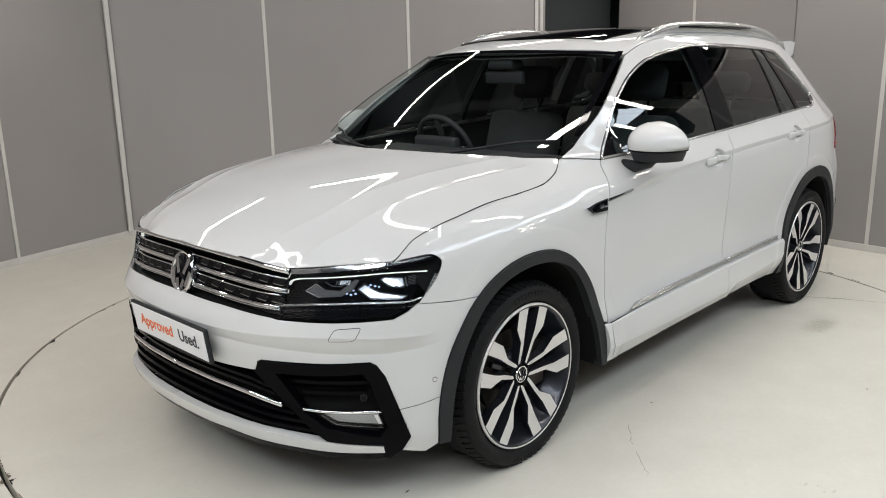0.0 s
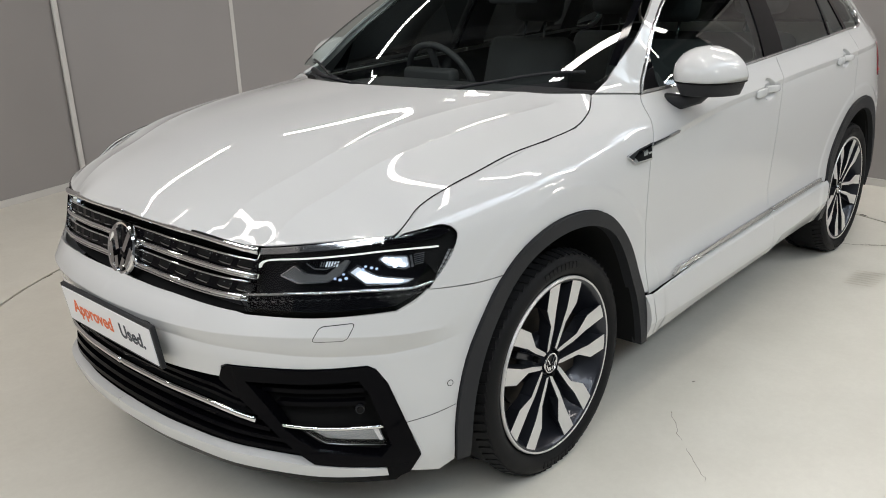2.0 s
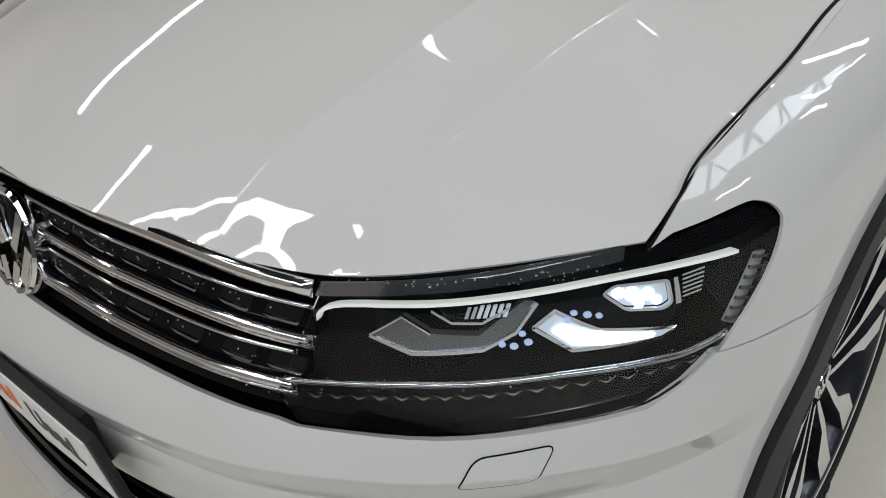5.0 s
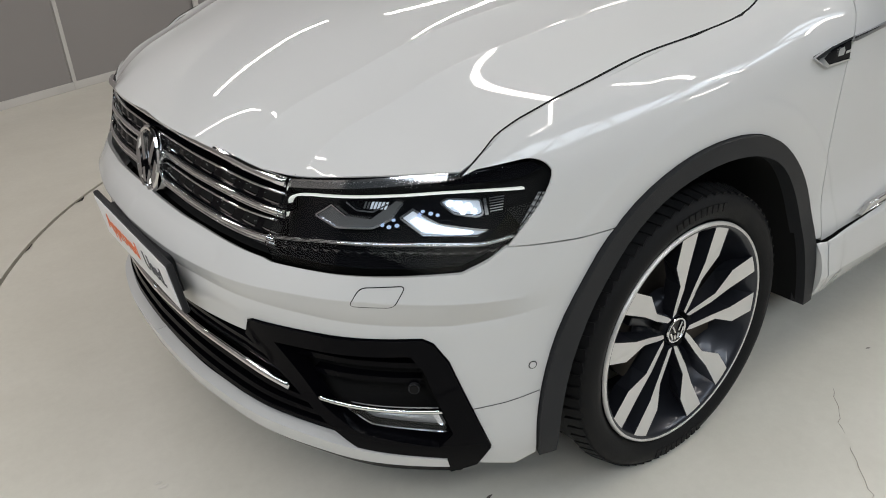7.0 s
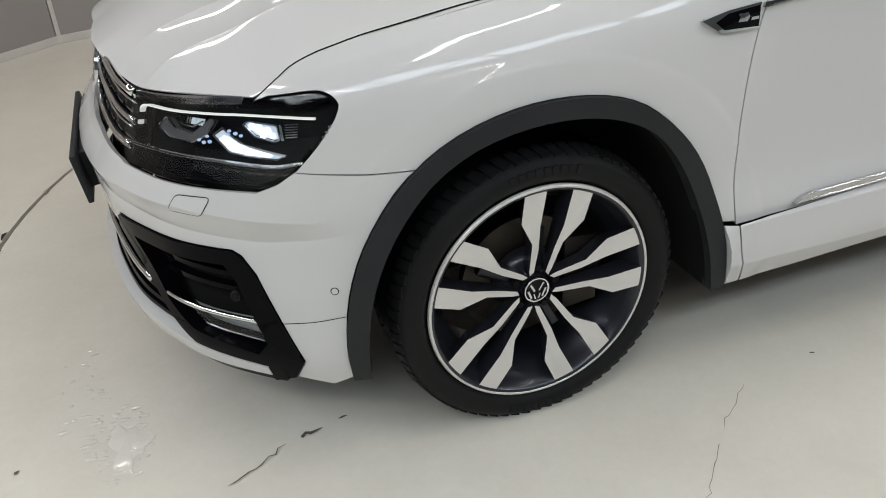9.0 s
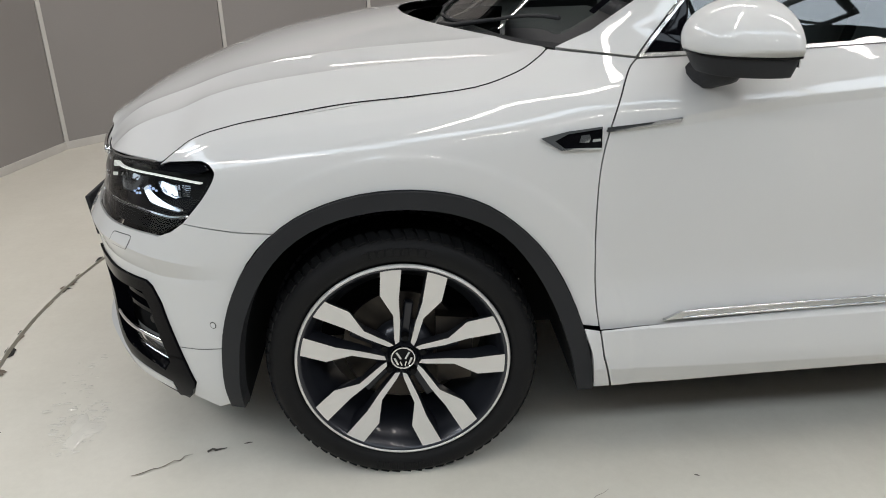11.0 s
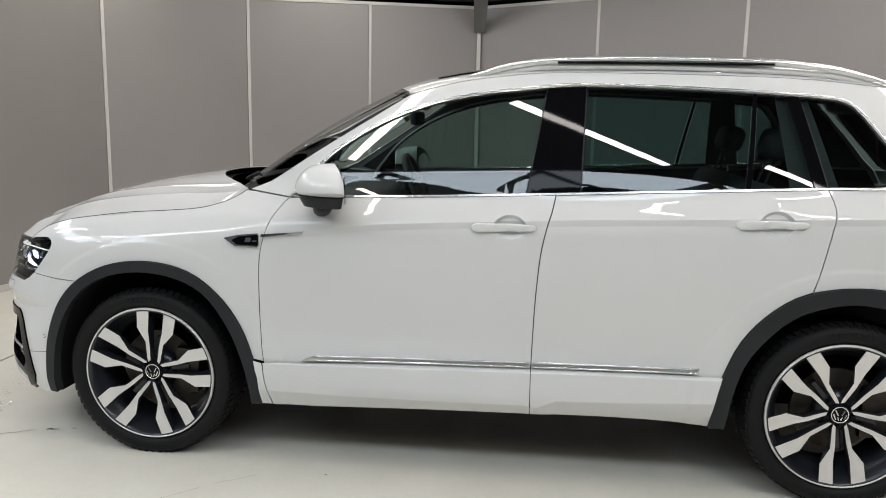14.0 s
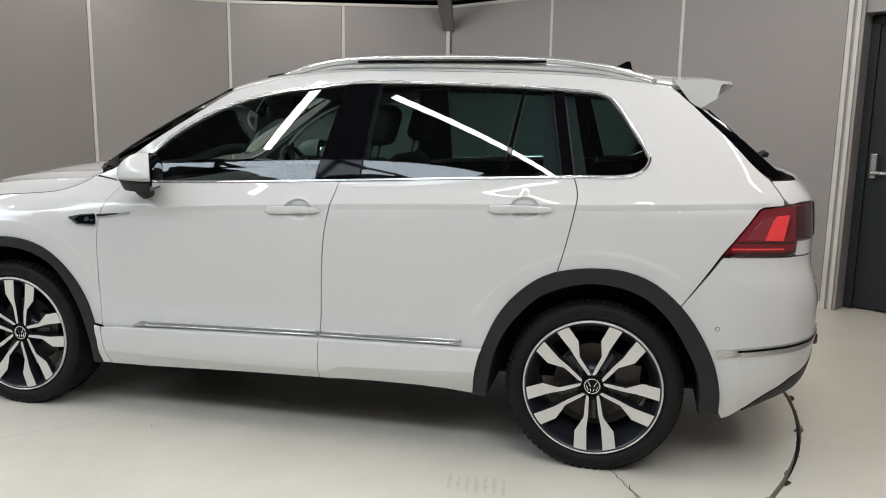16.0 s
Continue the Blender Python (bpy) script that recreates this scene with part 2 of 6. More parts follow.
section(2.4, (.24, .02), (.36, .0), (.45, .0), (.6, .008), (.85, .0), (1.01, .003), (1.05, .010), (1.16, .066), (1.3, .14), (1.5, .265), (1.575, .35))
section(2.9, (.2, .0), (.5, .0), (.85, .0), (1.03, .008), (1.07, .018), (1.16, .08), (1.25, .15), (1.5, .32), (1.56, .38))
section(3.15, (.25, .02), (.4, .0), (.6, .0), (.75, .0), (.9, .018), (1.05, .035), (1.09, .06), (1.25, .16), (1.45, .30), (1.55, .38))
section(3.5, (.3, .08), (.4, .02), (.55, .0), (.70, .0), (.78, .01), (.85, .03), (.95, .035), (1.08, .05), (1.2, .15), (1.45, .40))
section(TAIL, (.3, .08), (.45, .0), (.68, .0), (.75, .04), (.85, .07), (1.0, .06), (1.1, .07), (1.2, .15), (1.45, .42))

SEC_Z = np.linspace(.1, 1.7, 321)
SEC_D = np.stack([f(SEC_Z) for _, f in SECTIONS])
SEC_U = np.array([u for u, _ in SECTIONS])
GRID_U = np.linspace(NOSE, TAIL, 500)
GRID_D = np.stack([pchip(SEC_U, SEC_D[:, k])(GRID_U) for k in range(len(SEC_Z))], 1)


def blur(a, sigma, axis):
    """Smooth a grid along one axis, with its ends held."""
    k = np.exp(-.5 * (np.arange(-int(3 * sigma), int(3 * sigma) + 1) / sigma) ** 2)
    k /= k.sum()
    pad = [(len(k) // 2, len(k) // 2) if i == axis else (0, 0) for i in (0, 1)]
    b = np.pad(a, pad, mode="reflect", reflect_type="odd")
    return np.apply_along_axis(lambda r: np.convolve(r, k, "valid"), axis, b)


lower = blur(blur(GRID_D, 9, 0), 2, 1)
gu, gz = np.meshgrid(GRID_U, SEC_Z, indexing="ij")
use = (gu > .6) & (gu < 2.95) & (gz > 1.10) & (gz < 1.55)
terms = [(i, j) for i in range(4) for j in range(3)]
fitted = np.linalg.lstsq(np.stack([(gu[use] - 1.7) ** i * (gz[use] - 1.3) ** j for i, j in terms], 1), GRID_D[use], rcond=None)[0]
upper = sum(c * (gu - 1.7) ** i * (gz - 1.3) ** j for c, (i, j) in zip(fitted, terms))
share = (np.clip((gz - 1.06) / .09, 0, 1) * np.clip((1.62 - gz) / .06, 0, 1)) * np.clip((gu - .5) / .25, 0, 1) * np.clip((3.02 - gu) / .15, 0, 1)
share = share * share * (3 - 2 * share)
GRID_D = lower * (1 - share) + upper * share


def setback(u, z):
    fu = np.clip((u - NOSE) / (TAIL - NOSE) * 499, 0, 498.999)
    fz = np.clip((z - .1) / 1.6 * 320, 0, 319.999)
    i, j = fu.astype(int), fz.astype(int)
    a, b = fu - i, fz - j
    return (GRID_D[i, j] * (1 - a) * (1 - b) + GRID_D[i + 1, j] * a * (1 - b)
            + GRID_D[i, j + 1] * (1 - a) * b + GRID_D[i + 1, j + 1] * a * b)


# pressed lines of the flank: (along, height)
SHOULDER = ((.48, .60, .78, .95, 1.13, 1.33, 1.55, 1.76, 2.18, 2.59, 2.97, 3.25, 3.43), (.928, .948, .973, .992, 1.004, 1.014, 1.026, 1.037, 1.053, 1.067, 1.081, 1.089, 1.090))
CREST = ((-.56, -.465, -.372, -.14, .085, .378, .50), (.868, .909, .924, .948, .970, 1.007, 1.022))
FOLD_A = ((-1.55, -1.2, -.92, -.78, -.64, -.50), (.634, .634, .640, .642, .632, .628))
FOLD_B = ((-1.55, -1.2, -1.03, -.87, -.71, -.62, -.52, -.42), (.602, .600, .596, .588, .580, .577, .585, .598))
CUPS = ((1.447, .999), (2.392, 1.043))


def flank_rows():
    """Lines that the mesh of the flank follows, so that its creases stay crisp."""
    rows = []
    for (us, zs), offs in ((SHOULDER, (.002, -.003, -.021, -.027)), (CREST, (.003, -.003)), (FOLD_A, (.002, -.002)), (FOLD_B, (.002, -.002))):
        for o in offs:
            rows.append([(u, float(np.interp(u, us, zs)) + o) for u in np.arange(us[0], us[-1], .012)])
    for ax in (.012, 2.688):
        for r in (.578, .573, .564, .555, .550):
            rows.append([(ax + r * math.cos(a / 150 * math.pi), .325 + r * math.sin(a / 150 * math.pi)) for a in range(151)])
    for hx, hz in CUPS:
        for k in (.68, .78, .9, 1.0):
            rows.append([(hx + .064 * k * math.cos(a / 40 * 2 * math.pi), hz + .046 * k * math.sin(a / 40 * 2 * math.pi)) for a in range(40)])
    return rows


BONNET_LINES = (((-.78, -.70, -.62, -.48, -.32, -.09, .25), (.405, .413, .425, .453, .477, .508, .56), .0065), ((-.79, -.72, -.63, -.49, -.33, -.165, .07, .27), (.558, .560, .566, .592, .62, .637, .655, .68), .0095))


def bonnet_rows():
    return [[(x, s * (float(np.interp(x, cx, cy)) + o)) for x in np.arange(cx[0], cx[-1], .012)] for cx, cy, h in BONNET_LINES for s in (1, -1) for o in (.0025, -.0025)]


def flank(u, z, out=0.0):
    """The upright surface of the body round its left half: u metres along the plan line, z the height."""
    u, z = np.asarray(u, float), np.asarray(z, float)
    d = setback(u, z) - out
    for hx, hz in CUPS:                                # finger cups behind the door handles
        k = np.clip((1 - np.hypot((u - hx) / .064, (z - hz) / .046)) / .30, 0, 1)
        d = d + .020 * k * k * (3 - 2 * k)
    # shoulder crease: a short undercut face that eases out down the door
    s = np.interp(u, SHOULDER[0], SHOULDER[1]) - z
    k = np.clip((.26 - s) / .23, 0, 1)
    d = d + .0105 * np.clip(s / .024, 0, 1) * k * k * (3 - 2 * k) * np.clip((u - .48) / .35, 0, 1) * np.clip((3.42 - u) / .12, 0, 1)
    d = d - .003 * np.exp(-np.clip(-s, 0, 1) / .02) * (s <= 0) * np.clip((u - .48) / .35, 0, 1) * np.clip((3.42 - u) / .12, 0, 1) - .003 * (s > 0) * k * np.clip((u - .48) / .35, 0, 1) * np.clip((3.42 - u) / .12, 0, 1)
    # crest along the front wing and the two folds of the front bumper
    s = np.abs(z - np.interp(u, CREST[0], CREST[1]))
    d = d - .0028 * np.exp(-s / .03) * np.clip((u + .56) / .12, 0, 1) * np.clip((.50 - u) / .25, 0, 1)
    s = np.abs(z - np.interp(u, FOLD_A[0], FOLD_A[1]))
    d = d - .0050 * np.exp(-s / .014) * np.clip((-.44 - u) / .12, 0, 1)
    s = np.abs(z - np.interp(u, FOLD_B[0], FOLD_B[1]))
    d = d + .0040 * np.exp(-s / .012) * np.clip((-.42 - u) / .10, 0, 1)
    for ax in (.012, 2.688):                           # raised band round the wheel arches
        k = np.clip((.575 - np.hypot(u - ax, z - .325)) / .022, 0, 1)
        d = d - .0032 * k * k * (3 - 2 * k) * np.clip((.96 - z) / .08, 0, 1) * np.clip((u + .47) / .1, 0, 1)
    x, y = np.interp(u, PLAN_U, PLAN[:, 0]), np.interp(u, PLAN_U, PLAN[:, 1])
    nx, ny = np.interp(u, PLAN_U, PLAN_N[:, 0]), np.interp(u, PLAN_U, PLAN_N[:, 1])
    return np.stack([x - d * nx, -(y - d * ny), z], -1)


SILL_TOP = ((.48, .78, 1.15, 1.54, 2.0, 2.25), (.440, .446, .456, .467, .476, .480))
SILL_LOW = ((.48, .78, 1.15, 1.53, 1.57, 1.64, 1.90, 2.2), (.322, .316, .318, .326, .318, .352, .362, .380))


def sill_face(u, z, out=0.0):
    """The lower moulding: a chamfer along its top, an undercut along its foot."""
    u, z = np.asarray(u, float), np.asarray(z, float)
    a = np.interp(u, SILL_TOP[0], SILL_TOP[1]) - z
    b = np.interp(u, SILL_LOW[0], SILL_LOW[1]) - z
    lift = .021 * np.clip(a / .014, 0, 1) + .006 * np.clip((a - .014) / .10, 0, 1) - .35 * np.clip(b, 0, 1)
    p, q = flank(u, z, out), flank(u, z, out + .1)
    return p + (q - p) * (lift / .1)[..., None]


def sill_rows():
    return [[(u, float(np.interp(u, l[0], l[1])) + o) for u in np.arange(.49, 2.24, .012)] for l, offs in ((SILL_TOP, (-.002, -.012, -.016)), (SILL_LOW, (.003, -.003))) for o in offs]


BON_B = pchip([-.93, -.75, -.55, -.3, 0, .2, .36, .6], [.83, .82, .805, .826, .82, .81, .772, .72])
BON_E = pchip([-.93, -.8, -.66, -.552, -.46, -.36, -.24, -.10, .05, .20, .30, .36, .385, .6], [.78, .795, .822, .858, .909, .941, .963, .982, .995, 1.011, 1.040, 1.074, 1.094, 1.2])
BON_C = pchip([-.93, -.83, -.75, -.6, -.376, -.1, .29, .6], [.80, .868, .92, .985, 1.055, 1.105, 1.15, 1.18])


LEAD_X = pchip([0, .12, .25, .36, .46, .53, .60, .66, .72, .792], [-.837, -.842, -.832, -.806, -.777, -.755, -.725, -.684, -.630, -.552])
LEAD_Z = pchip([0, .12, .25, .36, .46, .53, .60, .66, .72, .792], [.870, .868, .866, .853, .843, .843, .851, .858, .863, .867])


def bonnet_crown(x, y):
    a = np.clip(np.abs(y) / BON_B(x), 0, 1.1)
    e, c = BON_E(x), BON_C(x)
    z = e + (c - e) * (1 - a ** 2.3)
    # two pressed creases a side, that run back and outwards
    for cx, cy, h in BONNET_LINES:
        dy = np.abs(np.abs(y) - np.interp(x, cx, cy))
        z = z + h * np.exp(-dy / .05) * np.clip((x - cx[0]) / .10, 0, 1) * np.clip((.36 - x) / .15, 0, 1)
    return z


def bonnet_top(x, y, out=0.0):
    """The bonnet: its crown, rolled down to the leading edge over the grille and the lamps."""
    x, y = np.asarray(x, float), np.asarray(y, float)
    h = np.clip(np.abs(y), 0, .792)
    lead = LEAD_X(h)
    roll = (LEAD_Z(h) - bonnet_crown(lead, h)) * np.exp(-(np.clip(x - lead, 0, 2) / .05) ** 1.3)
    return np.stack([x, y, bonnet_crown(x, y) + roll + out], -1)


def screen(x, y, out=0.0):
    x, y = np.asarray(x, float), np.asarray(y, float)
    z = 1.115 + .58 * (x - .22 - .2 * (y / .76) ** 2) + .03 * np.sin(np.pi * np.clip((x - .25) / .75, 0, 1))
    return np.stack([x, y, z + out], -1)


ROOF_E = pchip([.9, 1.03, 1.3, 1.66, 2.4, 2.9, 3.1], [1.42, 1.485, 1.55, 1.58, 1.57, 1.53, 1.50])
ROOF_C = pchip([.85, .95, 1.1, 1.5, 2.0, 2.6, 3.0, 3.4], [1.485, 1.535, 1.575, 1.622, 1.635, 1.61, 1.575, 1.54])


def roof_edge(x):
    p = flank(x, ROOF_E(x))
    return -p[..., 1]


def roof_top(x, y, out=0.0):
    x, y = np.asarray(x, float), np.asarray(y, float)
    a = np.clip(np.abs(y) / roof_edge(x), 0, 1)
    e, c = ROOF_E(x), ROOF_C(x)
    return np.stack([x, y, e + (c - e) * (1 - a ** 2.6) ** .75 + out], -1)

# ---------------------------------------------------------------- building helpers


def link(name, bm, mat, parent=None, label="", smooth=True):
    me = bpy.data.meshes.new(name)
    bm.normal_update()
    bm.to_mesh(me)
    bm.free()
    for mm in (mat if isinstance(mat, (list, tuple)) else [mat]):
        me.materials.append(mm)
    if smooth:
        me.shade_smooth()
    ob = new(name, me)
    if parent:
        ob.parent = parent
    return tagged(ob, label)


part = link


def empty(name, label, category, place=(0, 0, 0), group="", kind=""):
    ob = new(name)
    ob.location = place
    ob.empty_display_size = .1
    return tagged(ob, label, category, group, kind)


def box(bm, lo, hi, bevel=0.0, m=None):
    r = bmesh.ops.create_cube(bm, size=1)
    vs = r["verts"]
    for v in vs:
        v.co = Vector((lo[i] + (v.co[i] + .5) * (hi[i] - lo[i]) for i in range(3)))
    if bevel:
        es = list({e for v in vs for e in v.link_edges})
        r = bmesh.ops.bevel(bm, geom=es, offset=bevel, segments=2, affect="EDGES", profile=.5)
        vs = list({v for f in r["faces"] for v in f.verts} | {v for v in vs if v.is_valid})
    if m:
        bmesh.ops.transform(bm, matrix=m, verts=vs)
    return vs


def tube(bm, points, radius, n=8, closed=False, flat=1.0):
    """A round rod along points. flat squeezes it across its own second axis."""
    pts = [Vector(p) for p in points]
    rings = []
    up = Vector((0, 0, 1))
    for i, p in enumerate(pts):
        a = pts[(i - 1) % len(pts)] if closed or i else p
        b = pts[(i + 1) % len(pts)] if closed or i < len(pts) - 1 else p
        t = (b - a).normalized()
        s = t.cross(up if abs(t.z) < .95 else Vector((0, 1, 0))).normalized()
        w = s.cross(t)
        r = radius[i] if isinstance(radius, (list, tuple)) else radius
        rings.append([bm.verts.new(p + s * (math.cos(k / n * 2 * math.pi) * r) + w * (math.sin(k / n * 2 * math.pi) * r * flat)) for k in range(n)])
    m = len(rings)
    for i in range(m if closed else m - 1):
        a, b = rings[i], rings[(i + 1) % m]
        for k in range(n):
            bm.faces.new((a[k], a[(k + 1) % n], b[(k + 1) % n], b[k]))
    if not closed:
        bm.faces.new(rings[0][::-1])
        bm.faces.new(rings[-1])
    return rings


def lathe(bm, profile, n=64, m=None, closed=False):
    """Spin (radius, along) pairs round the y axis."""
    rings = []
    for r, a in profile:
        rings.append([bm.verts.new(Vector((r * math.cos(k / n * 2 * math.pi), a, r * math.sin(k / n * 2 * math.pi)))) for k in range(n)])
    pairs = list(zip(rings, rings[1:])) + ([(rings[-1], rings[0])] if closed else [])
    for a, b in pairs:
        for k in range(n):
            bm.faces.new((a[k], b[k], b[(k + 1) % n], a[(k + 1) % n]))
    if m:
        bmesh.ops.transform(bm, matrix=m, verts=[v for r in rings for v in r])


def prism(bm, outline, lo, hi, axis="y", top=1.0):
    """An upright slab over a flat outline: axis y takes (x, z) pairs, axis z takes (x, y), axis x takes (y, z)."""
    def at(p, h):
        return {"y": (p[0], h, p[1]), "z": (p[0], p[1], h), "x": (h, p[0], p[1])}[axis]
    c = (sum(p[0] for p in outline) / len(outline), sum(p[1] for p in outline) / len(outline))
    a = [bm.verts.new(at(p, lo)) for p in outline]
    b = [bm.verts.new(at((c[0] + (p[0] - c[0]) * top, c[1] + (p[1] - c[1]) * top), hi)) for p in outline]
    n = len(a)
    fs = [bm.faces.new((a[i], a[(i + 1) % n], b[(i + 1) % n], b[i])) for i in range(n)]
    fs += [bm.faces.new(a[::-1]), bm.faces.new(b)]
    bmesh.ops.recalc_face_normals(bm, faces=fs)


def dense(loop, step):
    out, n = [], len(loop)
    for i in range(n):
        a, b = loop[i], loop[(i + 1) % n]
        k = max(1, int(math.hypot(b[0] - a[0], b[1] - a[1]) / step + .5))
        out += [(a[0] + (b[0] - a[0]) * j / k, a[1] + (b[1] - a[1]) * j / k) for j in range(k)]
    clean = [p for i, p in enumerate(out) if math.hypot(p[0] - out[i - 1][0], p[1] - out[i - 1][1]) > 1e-4]
    return clean


def shrink(loop, d):
    """Move a closed loop inwards by d."""
    area = sum(loop[i - 1][0] * loop[i][1] - loop[i][0] * loop[i - 1][1] for i in range(len(loop)))
    s, out, n = (1 if area > 0 else -1), [], len(loop)
    for i in range(n):
        a, p, b = np.array(loop[i - 1]), np.array(loop[i]), np.array(loop[(i + 1) % n])
        e1, e2 = p - a, b - p
        e1, e2 = e1 / (np.linalg.norm(e1) + 1e-9), e2 / (np.linalg.norm(e2) + 1e-9)
        nn = np.array([-(e1 + e2)[1], (e1 + e2)[0]]) * s
        k = np.linalg.norm(nn)
        if k < .4:
            out.append(tuple(p))
            continue
        nn /= k
        c = max(.5, abs(nn @ (np.array([-e1[1], e1[0]]) * s)))
        out.append(tuple(p + nn * d / c))
    return out


def inside_many(pts, loop):
    """Which of many points lie inside a loop."""
    pts, q = np.asarray(pts, float), np.array(loop)
    r = np.zeros(len(pts), bool)
    for (x1, y1), (x2, y2) in zip(q, np.roll(q, 1, 0)):
        if y1 != y2:
            cross = (y1 > pts[:, 1]) != (y2 > pts[:, 1])
            r ^= cross & (pts[:, 0] < (x2 - x1) * (pts[:, 1] - y1) / (y2 - y1) + x1)
    return r


def far_from(pts, others, d):
    """Which of many points stay further than d from all the others."""
    ok = np.ones(len(pts), bool)
    for q in others:
        ok &= np.sum((pts - q) ** 2, 1) > d * d
    return ok


def sheet(outline, holes, step, rows=()):
    """Triangles that fill a flat outline with holes, on an even grid."""
    loops = [dense(l, step) for l in [outline, *holes]]
    verts, edges = [], []
    for l in loops:
        k = len(verts)
        verts += l
        edges += [(k + i, k + (i + 1) % len(l)) for i in range(len(l))]
    rim = np.array(verts)
    lo, hi = rim.min(0), rim.max(0)

    def within(pts):
        ok = inside_many(pts, loops[0])
        for h in loops[1:]:
            ok &= ~inside_many(pts, h)
        return ok

    near = np.array([p for l in rows for p in l if lo[0] < p[0] < hi[0] and lo[1] < p[1] < hi[1]]).reshape(-1, 2)
    if len(near):
        near = near[within(near)]
        near = near[far_from(near, rim, .0025)]
        verts += [tuple(p) for p in near]
    ni, nj = int((hi[0] - lo[0]) / step) + 1, int((hi[1] - lo[1]) / step) + 1
    gi, gj = np.meshgrid(np.arange(ni), np.arange(nj), indexing="ij")
    grid = np.stack([lo[0] + (gi + .5 + .25 * (gj % 2)) * step, lo[1] + (gj + .5) * step], -1).reshape(-1, 2)
    grid = grid[within(grid)]
    grid = grid[far_from(grid, rim, .5 * step)]
    if len(near):
        grid = grid[far_from(grid, near, .4 * step)]
    verts += [tuple(p) for p in grid]
    v, _, f, *_ = geometry.delaunay_2d_cdt([Vector(p) for p in verts], edges, [], 0, 1e-6)
    v = np.array([tuple(p) for p in v])
    ok = within(np.array([v[list(t)].mean(0) for t in f]))
    return v, [tuple(t) for t, k in zip(f, ok) if k]


FAR_SIDE = .968     # the right half stands a little nearer to the middle line


def skin(name, parent, mat, outline, fn, holes=(), step=.03, depth=.012, gap=.002, out=0.0, side="left", label=""):
    """A panel that lies on a surface of the body, with turned edges. side: left, right, or both halves in one."""
    if gap:
        outline = shrink(outline, gap) if side != "both" else [p if p[0] <= NOSE + 1e-4 or p[0] >= TAIL - 1e-4 else q for p, q in zip(outline, shrink(outline, gap))]
        holes = [shrink(h, -gap) for h in holes]
    rows = {flank: flank_rows, bonnet_top: bonnet_rows, sill_face: sill_rows}.get(fn) if mat is WHITE else None
    uv, tris = sheet(outline, holes, step, rows() if rows else ())
    p = fn(uv[:, 0], uv[:, 1], out)
    e = 1e-3
    du = fn(uv[:, 0] + e, uv[:, 1], out) - fn(uv[:, 0] - e, uv[:, 1], out)
    dv = fn(uv[:, 0], uv[:, 1] + e, out) - fn(uv[:, 0], uv[:, 1] - e, out)
    nn = np.cross(du, dv)
    nn /= np.linalg.norm(nn, axis=1)[:, None] + 1e-12
    if np.sum(nn * (p - np.array([1.3, 0, .55]))) < 0:
        nn = -nn
    if side == "both":
        mid = np.abs(p[:, 1]) < 1e-3
        nn[mid, 1] = 0
        nn /= np.linalg.norm(nn, axis=1)[:, None]
    # one winding for all triangles, by the flat sheet
    ft, turned = [], 0.0
    for t in tris:
        a, b, c = uv[t[0]], uv[t[1]], uv[t[2]]
        if (b[0] - a[0]) * (c[1] - a[1]) - (b[1] - a[1]) * (c[0] - a[0]) < 0:
            t = (t[0], t[2], t[1])
        ft.append(t)
        turned += np.dot(np.cross(p[t[1]] - p[t[0]], p[t[2]] - p[t[0]]), nn[t[0]])
    if turned < 0:
        ft = [(t[0], t[2], t[1]) for t in ft]
    count = {}
    for t in ft:
        for k in range(3):
            e = tuple(sorted((t[k], t[(k + 1) % 3])))
            count[e] = count.get(e, 0) + 1
    halves = {"left": [1], "right": [-1], "both": [1, -1]}[side]
    verts, faces, norms = [], [], []
    for s in halves:
        k = len(verts)
        flip = np.array([1, s, 1])
        verts += [tuple(q * flip) for q in p]
        norms += [tuple(q * flip) for q in nn]
        faces += [tuple(k + i for i in (t if s > 0 else t[::-1])) for t in ft]
        if depth:
            dup = {}
            for t in ft:
                for j in range(3):
                    a, b = t[j], t[(j + 1) % 3]
                    if count[tuple(sorted((a, b)))] != 1 or (side == "both" and abs(p[a][1]) < 1e-3 and abs(p[b][1]) < 1e-3):
                        continue
                    ids = []
                    for i in (a, b):
                        if i not in dup:
                            dup[i] = len(verts)
                            verts += [tuple(p[i] * flip), tuple((p[i] - nn[i] * depth) * flip)]
                            norms += [(0, 0, 0)] * 2
                        ids.append(dup[i])
                    q = (ids[1], ids[0], ids[0] + 1, ids[1] + 1)
                    faces.append(q if s > 0 else q[::-1])
    verts = [(x, y if y < 0 else y * FAR_SIDE, z) for x, y, z in verts]
    me = bpy.data.meshes.new(name)
    me.from_pydata(verts, [], faces)
    me.materials.append(mat)
    me.shade_smooth()
    me.normals_split_custom_set_from_vertices(norms)
    ob = new(name, me)
    ob.parent = parent
    ob.visible_shadow = mat not in (GLASS, SCREEN, PRIVACY, LENS)
    return tagged(ob, label)


def pair(name, parent, mat, outline, fn, **k):
    return [skin(name, parent, mat, outline, fn, side=s, **k) for s in ("left", "right")]


def ribbon(line, width):
    """A closed outline of a band that follows a flat line, width across."""
    p = np.array(line, float)
    t = np.gradient(p, axis=0)
    t /= np.linalg.norm(t, axis=1)[:, None] + 1e-9
    n = np.stack([-t[:, 1], t[:, 0]], 1)
    return [tuple(q) for q in p + n * width / 2] + [tuple(q) for q in (p - n * width / 2)[::-1]]

def disc(u, z, r, n=12, squash=1.0):
    return [(u + r * math.cos(a / n * 6.2832), z + r * squash * math.sin(a / n * 6.2832)) for a in range(n)]

